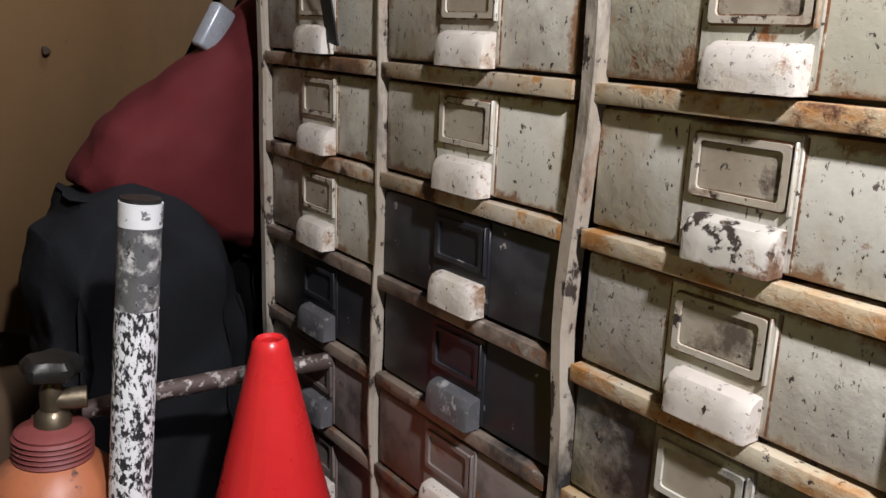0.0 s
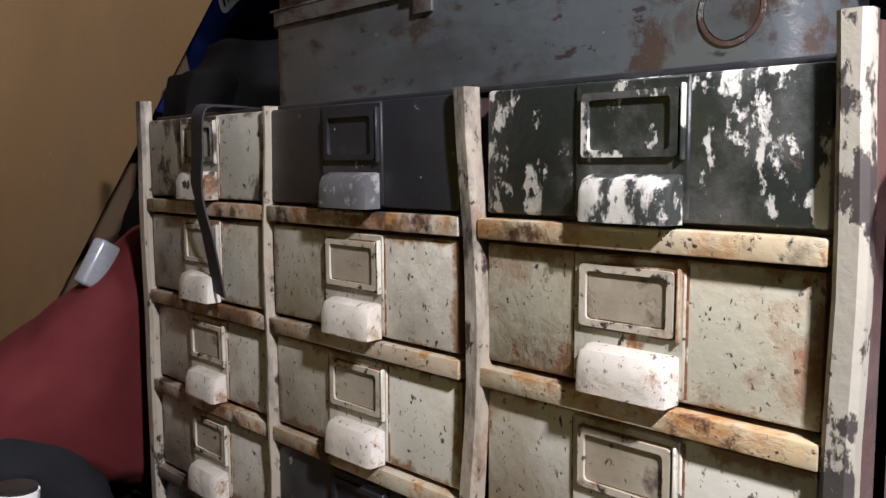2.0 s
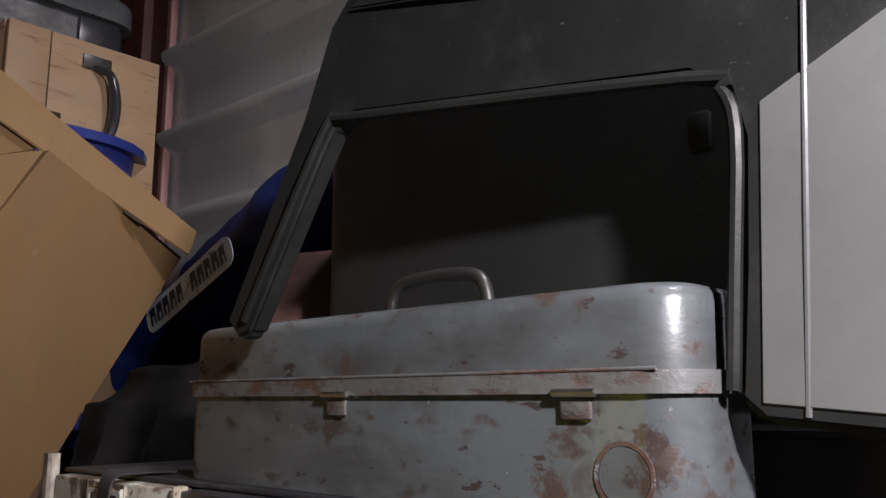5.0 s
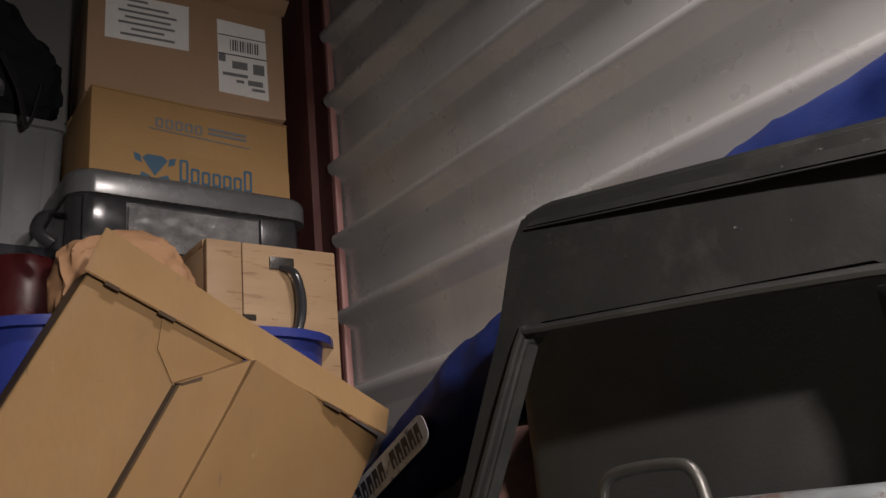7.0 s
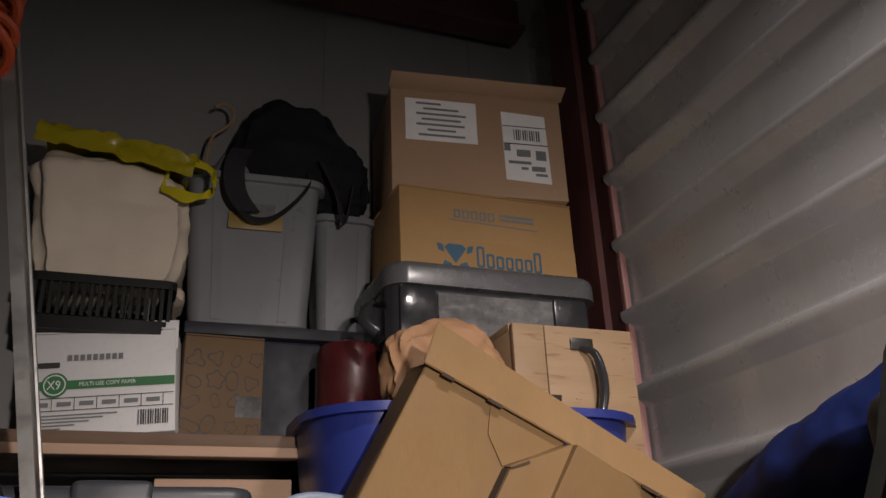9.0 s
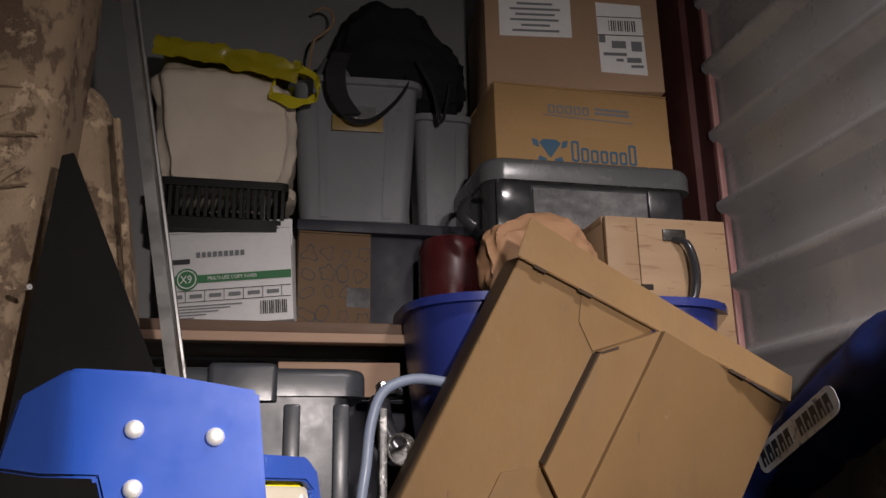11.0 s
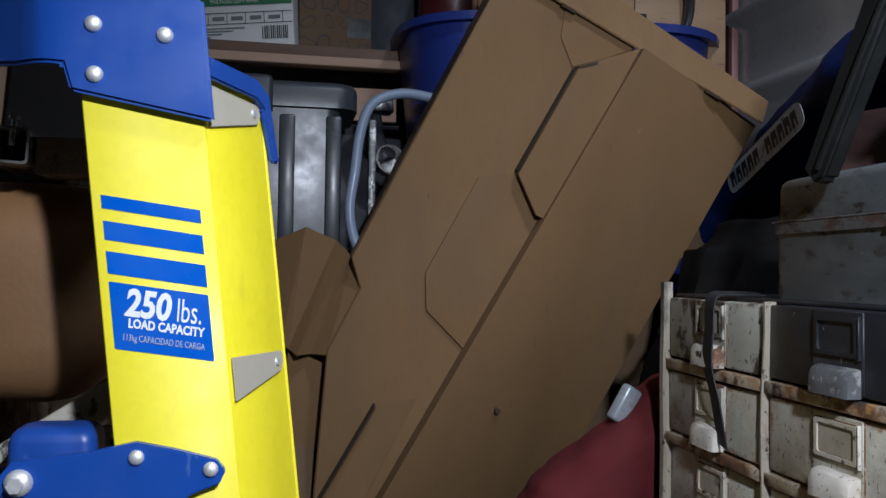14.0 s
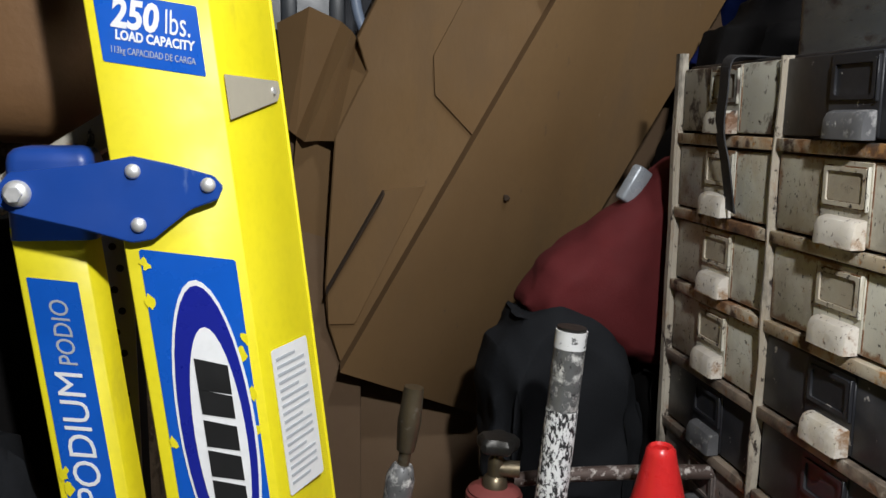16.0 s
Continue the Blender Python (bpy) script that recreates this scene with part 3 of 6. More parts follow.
M_ORANGE = mat("orange_reel_plastic", (0.4, 0.06, 0.015), (0.28, 0.04, 0.01), 0.5, 0, 8)
M_GREYBLUE = mat("grey_plastic_clip", (0.32, 0.34, 0.37), (0.26, 0.28, 0.3), 0.35, 0.2, 8)
M_STRAP = mat("black_webbing", (0.01, 0.01, 0.012), (0.016, 0.016, 0.018), 0.75, 0, 10, bump=0.5, fine=400)
M_CLEAR = mat("scratched_smoky_plastic", (0.12, 0.123, 0.122), (0.085, 0.088, 0.087), 0.4, 0, 5, [((0.3, 0.31, 0.3), 40, 0.68, 0.74, 0.5, (1, 1, 0.25))], bump=0.1)

# ---- the storage unit ----
WALL_X, BACK_Y, LEFT_X, FRONT_Y, TOP_Z = 1.085, 2.16, -1.45, -1.1, 3.32


RIB = [(-0.074, 0.0), (-0.068, 0.06), (-0.042, 0.9), (-0.036, 0.99), (-0.026, 1.0), (-0.019, 0.93), (-0.006, 0.16), (0.0, 0.02), (0.005, 0.0)]


def ribbed_sheet(length, height, pitch, first, depth=0.036):
    """A sheet in x (along), z (up), with level ribs that stand out towards -y."""
    bm = bmesh.new()
    prof = [(0, 0.0)]
    z = first
    while z < height - 0.06:
        prof += [(z + a, -depth * b) for a, b in RIB]
        z += pitch
    prof.append((height, 0.0))
    rows = []
    for zz, yy in prof:
        rows.append([bm.verts.new((x, yy, zz)) for x in (0, length)])
    for a, b in zip(rows, rows[1:]):
        bm.faces.new((a[0], a[1], b[1], b[0]))
        back = [[bm.verts.new((x, 0.03, zz)) for x in (0, length)] for zz in (0, height)]
    bm.faces.new((back[0][0], back[0][1], back[1][1], back[1][0]))
    bm.faces.new((rows[-1][0], rows[-1][1], back[1][1], back[1][0]))
    return bm


one("floor", box(LEFT_X - 0.1, WALL_X + 0.1, -3.2, BACK_Y + 0.1, -0.1, 0), M_FLOOR, "dusty grey concrete floor", "floor", kind="structure", smooth=False)
bm = ribbed_sheet(1.735 - FRONT_Y, TOP_Z, 0.2, 0.12)
bm.transform(Matrix.Translation((WALL_X, 1.735, 0)) @ Matrix.Rotation(radians(-90), 4, "Z"))
box(WALL_X, WALL_X + 0.03, 1.735, BACK_Y, 0, TOP_Z, bm=bm)
one("wall_east", bm, M_WALL, "ribbed grey galvanised metal partition wall", "wall", kind="structure")
bm = box(LEFT_X, WALL_X, BACK_Y, BACK_Y + 0.04, 0, TOP_Z)
for k in range(5):
    box(LEFT_X + 0.3 + 0.5 * k, LEFT_X + 0.306 + 0.5 * k, BACK_Y - 0.004, BACK_Y, 0, TOP_Z, bm=bm)
one("wall_north", bm, M_BACK, "plain dark grey sheet metal back wall", "wall", kind="structure", smooth=False)
bm = ribbed_sheet(BACK_Y - FRONT_Y, TOP_Z, 0.2, 0.12)
bm.transform(Matrix.Translation((LEFT_X, FRONT_Y, 0)) @ Matrix.Rotation(radians(90), 4, "Z"))
one("wall_west", bm, M_WALL, "ribbed grey galvanised metal partition wall", "wall", kind="structure")
bm = box(LEFT_X, -1.0, FRONT_Y - 0.08, FRONT_Y, 0, TOP_Z)
box(0.9, WALL_X, FRONT_Y - 0.08, FRONT_Y, 0, TOP_Z, bm=bm)
box(-1.0, 0.9, FRONT_Y - 0.08, FRONT_Y, 2.98, TOP_Z, bm=bm)
one("wall_south", bm, M_BACK, "grey metal front wall round the open door", "wall", kind="structure", smooth=False)
one("ceiling", box(LEFT_X - 0.1, WALL_X + 0.1, FRONT_Y - 0.1, BACK_Y + 0.1, TOP_Z, TOP_Z + 0.06), M_CEIL, "grey metal deck ceiling", "ceiling", kind="structure", smooth=False)
one("corridor_wall", box(LEFT_X - 0.1, WALL_X + 0.1, -3.3, -3.2, 0, TOP_Z), M_BACK, "grey corridor wall opposite the door", "wall", kind="structure", smooth=False)

one("corridor_ceiling", box(LEFT_X - 0.1, WALL_X + 0.1, -3.3, FRONT_Y - 0.1, TOP_Z, TOP_Z + 0.06), M_CEIL, "grey metal deck ceiling of the corridor", "ceiling", kind="structure", smooth=False)

# red oxide post in the corner and the beam over the back wall
post = thing("corner_post", "red oxide painted steel post with a worn pink edge", "post", kind="structure")
part("flange", box(1.0, 1.02, 1.735, 1.87, 0, TOP_Z), M_POST, post, smooth=False)
part("web", box(1.02, 1.06, 1.805, 1.82, 0, TOP_Z), M_POST, post, smooth=False)
part("flange", box(1.06, 1.082, 1.735, 1.87, 0, TOP_Z), M_POST, post, smooth=False)
part("edge", box(1.062, 1.08, 1.722, 1.735, 0, TOP_Z, 0.003), M_POST_EDGE, post, "worn pinkish front edge")
bm = box(LEFT_X, 0.99, 1.99, 2.08, 3.17, 3.19)
box(LEFT_X, 0.99, 2.03, 2.045, 3.19, TOP_Z, bm=bm)
one("roof_beam", bm, M_POST, "red oxide steel beam above the back wall", "beam", kind="structure", smooth=False)

# ---- drawer cabinet ----
CAB_X, ROW_TOP, PITCH, DRAW_H = 0.592, 1.202, 0.121, 0.097
COLS = [(0.82, 1.1), (0.519, 0.808), (0.221, 0.495)]
cabinet = thing("drawer_cabinet", "old metal cabinet with rows of chipped cream and black drawers", "cabinet")


def stile(y0, y1, z0, z1, seed, bend):
    """An upright strip of the frame, a little bent and rolled."""
    bm = bmesh.new()
    rings = []
    n = 28
    for i in range(n + 1):
        z = z0 + (z1 - z0) * i / n
        off = bend * noise.noise(Vector((seed, z * 6.0, 0)))
        out = 0.3 * bend * noise.noise(Vector((seed + 9, z * 9.0, 3)))
        w = (y1 - y0) / 2 * (1 + 0.12 * noise.noise(Vector((seed, 4, z * 14))))
        yc = (y0 + y1) / 2 + off
        xf = CAB_X - 0.006 + out
        rings.append([bm.verts.new(p) for p in ((xf + 0.004, yc - w, z), (xf, yc - w + 0.004, z), (xf, yc + w - 0.004, z), (xf + 0.004, yc + w, z), (xf + 0.014, yc + w, z), (xf + 0.014, yc - w, z))])
    for a, b in zip(rings, rings[1:]):
        for k in range(6):
            bm.faces.new((a[k], a[(k + 1) % 6], b[(k + 1) % 6], b[k]))
    bm.faces.new(rings[0])
    bm.faces.new(rings[-1])
    return bm


bm = box(0.62, 1.045, 0.2, 1.12, 0.02, 1.2)
part("body", bm, M_SIDE, cabinet, "smoke-browned sheet metal body", smooth=False)
part("side_panel", box(0.6, 0.64, 0.2, 0.214, 0.02, 1.222), M_SIDE, cabinet, smooth=False)
part("side_panel", box(0.6, 0.64, 1.106, 1.12, 0.02, 1.2), M_SIDE, cabinet, smooth=False)
part("top", box(CAB_X + 0.024, 1.05, 0.22, 1.123, 1.203, 1.2085, 0.002), M_SOOT, cabinet)
bm = box(CAB_X + 0.004, 0.64, 0.2, 1.12, 0.0, 0.105, 0.003)
part("plinth", bm, M_BROWNED, cabinet)
for k, (y0, y1, b) in enumerate(((0.2, 0.219, 0.003), (0.497, 0.517, 0.012), (0.809, 0.82, 0.012), (1.1, 1.121, 0.004))):
    part("stile", stile(y0, y1, 0.08, 1.228 if k in (0, 3) else 1.206, 3.3 * k + 1, b), M_WORN_WHITE if k == 0 else M_STILE, cabinet)


def pull_mesh(w, h, d):
    """A cup pull: a hood with rounded shoulders, closed ends and an open foot; y along, x out to -."""
    prof = [(0, h), (-0.3 * d, h * 1.0), (-0.72 * d, h * 0.9), (-0.95 * d, h * 0.66), (-1.0 * d, h * 0.3), (-1.02 * d, 0.0), (-0.9 * d, 0.0), (-0.86 * d, h * 0.55), (0, h * 0.86)]
    bm = bmesh.new()
    rows = []
    for k, y in enumerate((-w / 2, -w / 2 + 0.004, -w / 4, w / 4, w / 2 - 0.004, w / 2)):
        s = 0.9 if k in (0, 5) else 1.0
        rows.append([bm.verts.new((x * s, y, z * (0.97 if k in (0, 5) and z > 0 else 1.0))) for x, z in prof])
    for a, b in zip(rows, rows[1:]):
        for i in range(len(prof) - 1):
            bm.faces.new((a[i], a[i + 1], b[i + 1], b[i]))
    for r, y in ((rows[0], -w / 2), (rows[-1], w / 2)):
        foot = bm.verts.new((0, y, 0))
        bm.faces.new(r[:6] + [foot])
    return bm


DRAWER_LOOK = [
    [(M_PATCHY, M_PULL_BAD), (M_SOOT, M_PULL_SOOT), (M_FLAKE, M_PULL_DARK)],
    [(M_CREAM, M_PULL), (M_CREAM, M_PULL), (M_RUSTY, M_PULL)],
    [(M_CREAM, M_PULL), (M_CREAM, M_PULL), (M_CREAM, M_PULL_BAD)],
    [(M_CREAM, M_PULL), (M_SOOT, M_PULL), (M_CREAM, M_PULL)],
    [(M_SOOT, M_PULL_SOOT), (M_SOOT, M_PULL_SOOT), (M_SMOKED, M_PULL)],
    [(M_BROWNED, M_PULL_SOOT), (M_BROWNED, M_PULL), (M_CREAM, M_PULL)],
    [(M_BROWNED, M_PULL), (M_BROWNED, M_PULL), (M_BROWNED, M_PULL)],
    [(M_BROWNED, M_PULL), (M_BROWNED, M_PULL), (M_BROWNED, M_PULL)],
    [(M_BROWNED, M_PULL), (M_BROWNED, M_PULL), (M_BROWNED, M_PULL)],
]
WORDS = {M_SMOKED: "cream drawer front with black smoke stains", M_CREAM: "speckled cream drawer front", M_SOOT: "soot-black drawer front", M_FLAKE: "black drawer front with flaking paint", M_RUSTY: "cream drawer front with rust blooms", M_BROWNED: "smoke-browned drawer front", M_PATCHY: "cream drawer front with brown patches"}
rng = random.Random(4)
for r, looks in enumerate(DRAWER_LOOK):
    zt = ROW_TOP - PITCH * r
    zb = zt - DRAW_H
    for c, (y0, y1) in enumerate(COLS):
        face_mat, pull_mat = looks[c]
        yc, w = (y0 + y1) / 2, y1 - y0 - 0.004
        xo = rng.uniform(-0.003, 0.003)
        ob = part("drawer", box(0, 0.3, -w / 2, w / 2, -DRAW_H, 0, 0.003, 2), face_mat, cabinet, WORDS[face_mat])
        ob.matrix_basis = pose(CAB_X + 0.003 + xo, yc, zt, 0, rng.uniform(-0.4, 0.4), rng.uniform(-0.3, 0.3))
        bm = box(-0.0022, 0.001, -0.0455, 0.0455, -DRAW_H + 0.002, -0.001, 0.0012, 1)
        part("centre_panel", bm, face_mat, ob)
        m = Matrix.Translation((-0.0022, 0.0, -0.031)) @ Matrix.Rotation(radians(-90), 4, "Y") @ Matrix.Rotation(radians(-90), 4, "Z")
        bm = ring_prism(rounded(-0.0385, 0.0385, -0.0225, 0.0225, 0.003, 2), rounded(-0.033, 0.033, -0.0175, 0.0175, 0.003, 2), 0.0032, m=m)
        part("label_frame", bm, M_FRAME if face_mat in (M_CREAM, M_RUSTY) else face_mat, ob)
        if face_mat in (M_CREAM, M_RUSTY, M_SMOKED):
            part("label_plate", box(-0.003, -0.002, -0.033, 0.033, -0.0485, -0.0135, 0.0003, 1), M_GRIME, ob, "grimy label plate")
        line = ring_prism(rounded(-0.0332, 0.0332, -0.0177, 0.0177, 0.003, 2), rounded(-0.0318, 0.0318, -0.0163, 0.0163, 0.0025, 2), 0.0008, m=m)
        ring_prism(rounded(-0.0402, 0.0402, -0.0242, 0.0242, 0.004, 2), rounded(-0.0384, 0.0384, -0.0224, 0.0224, 0.003, 2), 0.0009, m=m, bm=line)
        box(-0.0009, 0.0002, 0.0455, 0.0472, -DRAW_H + 0.003, -0.003, bm=line)
        box(-0.0009, 0.0002, -0.0472, -0.0455, -DRAW_H + 0.003, -0.003, bm=line)
        if face_mat in (M_CREAM, M_RUSTY, M_PATCHY):
            part("seam", line, M_RUST_LINE, ob, "rust-lined seams", smooth=False)
        else:
            line.free()
        part("lip", box(-0.0062, -0.001, -0.0428, -0.0405, -0.056, -0.006, 0.0008, 1), face_mat, ob)
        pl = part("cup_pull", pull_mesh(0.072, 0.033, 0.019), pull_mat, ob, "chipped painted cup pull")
        pl.location = (-0.002, -0.006, -DRAW_H - 0.001)
    for c, (y0, y1) in enumerate(COLS):
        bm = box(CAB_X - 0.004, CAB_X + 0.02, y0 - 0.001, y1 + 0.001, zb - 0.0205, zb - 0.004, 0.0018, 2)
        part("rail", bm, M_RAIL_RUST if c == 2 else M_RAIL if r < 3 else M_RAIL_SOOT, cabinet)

# ---- steel tool chest on the cabinet ----
chest = thing("tool_chest", "scuffed blue-grey steel tool chest with rust spots", "tool chest")
CH = Matrix.Translation((0.612, 0.0, 1.209)) @ Matrix.Rotation(radians(-1.6), 4, "Z")


def soft_block(x0, x1, y0, y1, z0, z1, r, top=0.0, m=None, bm=None):
    """A block with round upright corners; top rounds its upper edge."""
    out = rounded(x0, x1, y0, y1, r, 6)
    tmp = bmesh.new()
    cx, cy = (x0 + x1) / 2, (y0 + y1) / 2
    levels = [(z0, 0.0)] + ([(z1 - top, 0.0), (z1 - 0.5 * top, 0.13 * top), (z1 - 0.15 * top, 0.45 * top), (z1, top)] if top else [(z1, 0.0)])
    rings = []
    for z, inset in levels:
        rings.append([tmp.verts.new((x + (cx - x) / max(abs(cx - x0), 1e-6) * inset, y + (cy - y) / max(abs(cy - y0), 1e-6) * inset, z)) for x, y in out])
    n = len(out)
    for a, b in zip(rings, rings[1:]):
        for k in range(n):
            tmp.faces.new((a[k], a[(k + 1) % n], b[(k + 1) % n], b[k]))
    tmp.faces.new(rings[0])
    tmp.faces.new(rings[-1])
    if m is not None:
        tmp.transform(m)
    return join(bm, tmp)


part("body", soft_block(0, 0.12, 0.25, 0.875, 0, 0.089, 0.034, m=CH), M_TOOL, chest)
part("lip", soft_block(-0.004, 0.124, 0.246, 0.879, 0.089, 0.105, 0.036, m=CH), M_TOOL_RUST, chest, "rust-bitten rolled lip")
part("lid", soft_block(0.001, 0.119, 0.251, 0.874, 0.105, 0.166, 0.036, 0.014, m=CH), M_TOOL, chest)
for yy in (0.335, 0.6):
    lt = part("latch", box(-0.004, 0.0, yy - 0.013, yy + 0.013, 0.071, 0.089, 0.0015, m=CH), M_TOOL_RUST, chest, "small hinged latch")
    part("hinge_pin", tube([CH @ Vector((-0.005, yy - 0.018, 0.09)), CH @ Vector((-0.005, yy + 0.018, 0.09))], 0.0032, 8), M_STEEL, lt)
part("bead", tube([CH @ Vector((-0.0035, y, 0.1055)) for y in (0.27, 0.45, 0.65, 0.86)], 0.0015, 8), M_TOOL_RUST, chest, "worn bead along the lid")
part("handle", tube([CH @ Vector((0.07, y, z)) for y, z in ((0.475, 0.162), (0.482, 0.19), (0.505, 0.201), (0.575, 0.201), (0.6, 0.19), (0.607, 0.162))], 0.0065, 10), M_DARK_STEEL, chest, "bent dark steel handle")
m = CH @ Matrix.Translation((0.0, 0.299, 0.034)) @ Matrix.Rotation(radians(-90), 4, "Y")
ang = [2 * math.pi * i / 28 for i in range(28)]
bm = ring_prism([(0.0235 * math.cos(a), 0.0235 * math.sin(a)) for a in ang], [(0.0205 * math.cos(a), 0.0205 * math.sin(a)) for a in ang], 0.0012, m=m)
part("emblem_face", prism([(0.0198 * math.cos(a) * (1 + 0.03 * math.sin(5 * a)), 0.0198 * math.sin(a)) for a in ang], 0.0012, 0.0004, m=m), M_TOOL, chest, "worn grey face of the emblem")
part("round_emblem", bm, M_EMBLEM, chest, "pressed round emblem, rusted")

# ---- the long cardboard carton ----
O = Vector((0.355, 1.55, 0.452))
V = Vector((0.558, -0.233, 1.141)).normalized()
U = Vector((-0.536, -0.017, 0.255))
U = (U - V * U.dot(V)).normalized()
N = U.cross(V)
if N.y > 0:
    N = -N
BOXM = Matrix(((U.x, V.x, N.x, O.x), (U.y, V.y, N.y, O.y), (U.z, V.z, N.z, O.z), (0, 0, 0, 1)))
carton = thing("long_carton", "long brown cardboard carton leaning across the pile", "cardboard box")


def sheet(pts, lift, thick=0.0035, bm=None):
    """A piece of board lying on the carton's face, from its outline in the face's own metres."""
    return prism(pts, thick, 0.0006, m=BOXM @ Matrix.Translation((0, 0, lift)), bm=bm, seg=1)


OUT = [(0.3, 0), (0.338, 0.005), (0.396, 0.072), (0.437, 0.144), (0.556, 0.44), (0.556, 0.58), (0.6, 0.626), (0.594, 1.25), (0.3, 1.25)]
part("body", prism(OUT, 0.12, 0.003, m=BOXM @ Matrix.Translation((0, 0, -0.12)), seg=1), M_CARD, carton)
part("body", prism([(-0.012, 0), (0.302, 0), (0.302, 1.25), (-0.012, 1.25)], 0.05, 0.003, m=BOXM @ Matrix.Translation((0, 0, -0.121)), seg=1), M_CARD, carton)
part("lid_rim", prism([(-0.004, 0), (0.602, 0), (0.604, 0.098), (0.3, 0.075), (-0.004, 0.056)], 0.005, 0.0015, m=BOXM @ Matrix.Translation((0, 1.241, 0.01)) @ Matrix.Rotation(radians(-26), 4, "X")), M_CARD, carton, "folded lid rim of the carton")
bm = sheet([(-0.014, 0.003), (0.337, 0.008), (0.295, 1.243), (-0.014, 1.243)], 0.0005, 0.006)
inv = BOXM.inverted()
for v in bm.verts:
    q = inv @ v.co
    if q.z > 0.003:
        q.z += 0.04 - 0.072 * (0.3 - q.x) / 0.3
    else:
        q.z += -0.072 * (0.3 - q.x) / 0.3
    v.co = BOXM @ q
part("front_panel", bm, M_CARD, carton, "front panel folded out to a ridge")
part("tuck_flap", sheet([(0.297, 1.242), (0.335, 1.205), (0.386, 1.156), (0.392, 0.92), (0.322, 0.866), (0.3, 0.868)], 0.001, 0.03), M_CARD, carton)
part("tuck_flap", sheet([(0.302, 0.866), (0.324, 0.864), (0.391, 0.918), (0.453, 0.878), (0.457, 0.665), (0.42, 0.6), (0.306, 0.56)], 0.0005, 0.006), M_CARD, carton)
part("tuck_flap", sheet([(0.42, 0.386), (0.352, 0.432), (0.347, 0.1), (0.396, 0.075), (0.43, 0.141)], 0.0005, 0.005), M_CARD, carton)
part("tuck_flap", sheet([(0.46, 1.243), (0.44, 1.19), (0.392, 1.152), (0.34, 1.2), (0.3, 1.243)], 0.0004, 0.0025), M_CARD, carton)
for pts in ([(0.36, 1.18), (0.388, 1.153), (0.384, 1.15), (0.357, 1.174)], [(0.39, 1.15), (0.396, 0.925), (0.3945, 0.925), (0.3875, 1.15)], [(0.425, 0.385), (0.435, 0.145), (0.432, 0.145), (0.421, 0.385)]):
    part("slot", sheet(pts, 0.0, 0.0315), M_CARD_GAP, carton, "dark open slot")
for a0, a1 in ((0.44, 0.47), (0.1, 0.135), (0.54, 0.565)):
    part("slot", sheet([(a0, 1.238), (a1, 1.238), (a1, 1.2445), (a0, 1.2445)], 0.004, 0.012), M_CARD_GAP, carton)
ha = [(0.2 + 0.006 * math.cos(a) * (1 + 0.3 * math.sin(3 * a)), 0.486 + 0.006 * math.sin(a)) for a in [math.pi * k / 8 for k in range(16)]]
part("torn_hole", sheet(ha, 0.027, 0.0068), M_CARD_GAP, carton, "small torn hole")
# the open end of the carton: flaps folded like a bellows
FOLDS = [((0.745, 0.575), (0.655, 0.43), -0.075), ((0.702, 0.635), (0.64, 0.405), -0.03), ((0.637, 0.637), (0.622, 0.398), -0.045), ((0.612, 0.632), (0.602, 0.4), -0.018), ((0.592, 0.62), (0.578, 0.41), -0.036), ((0.549, 0.578), (0.552, 0.43), -0.004)]
for (a, b, za), (c, d, zb) in zip(FOLDS, FOLDS[1:]):
    bm = bmesh.new()
    quad = [(*a, za), (*b, za), (*d, zb), (*c, zb)]
    low = [bm.verts.new(BOXM @ Vector((x, y, z - 0.004))) for x, y, z in quad]
    top = [bm.verts.new(BOXM @ Vector(q)) for q in quad]
    bm.faces.new(low)
    bm.faces.new(top)
    for k in range(4):
        bm.faces.new((low[k], low[(k + 1) % 4], top[(k + 1) % 4], top[k]))
    part("side_flap", bm, M_CARD, carton, "folded end flap", smooth=False)
part("side_flap", prism([(0.62, 0.395), (0.555, 0.437), (0.43, 0.15), (0.39, 0.06), (0.47, -0.02)], 0.004, 0.0008, m=BOXM @ Matrix.Translation((0, 0, -0.06)), seg=1), M_CARD, carton)

# ---- step ladder ----
LEAN_X = -0.112


def lad(x, y, z):
    """A point of the ladder from its place at the height of 1.1 m."""
    return (x + LEAN_X * (z - 1.1), y, z)


def leaning(section, z0, z1, bm=None):
    """A section in x, y run up along the ladder's lean."""
    tmp = bmesh.new()
    rings = [[tmp.verts.new(lad(x, y, z)) for x, y in section] for z in (z0, z1)]
    n = len(section)
    for k in range(n):
        tmp.faces.new((rings[0][k], rings[0][(k + 1) % n], rings[1][(k + 1) % n], rings[1][k]))
    tmp.faces.new(rings[0])
    tmp.faces.new(rings[1])
    bmesh.ops.recalc_face_normals(tmp, faces=tmp.faces[:])
    bmesh.ops.bevel(tmp, geom=tmp.edges[:], offset=0.0012, segments=1, affect="EDGES")
    return join(bm, tmp)


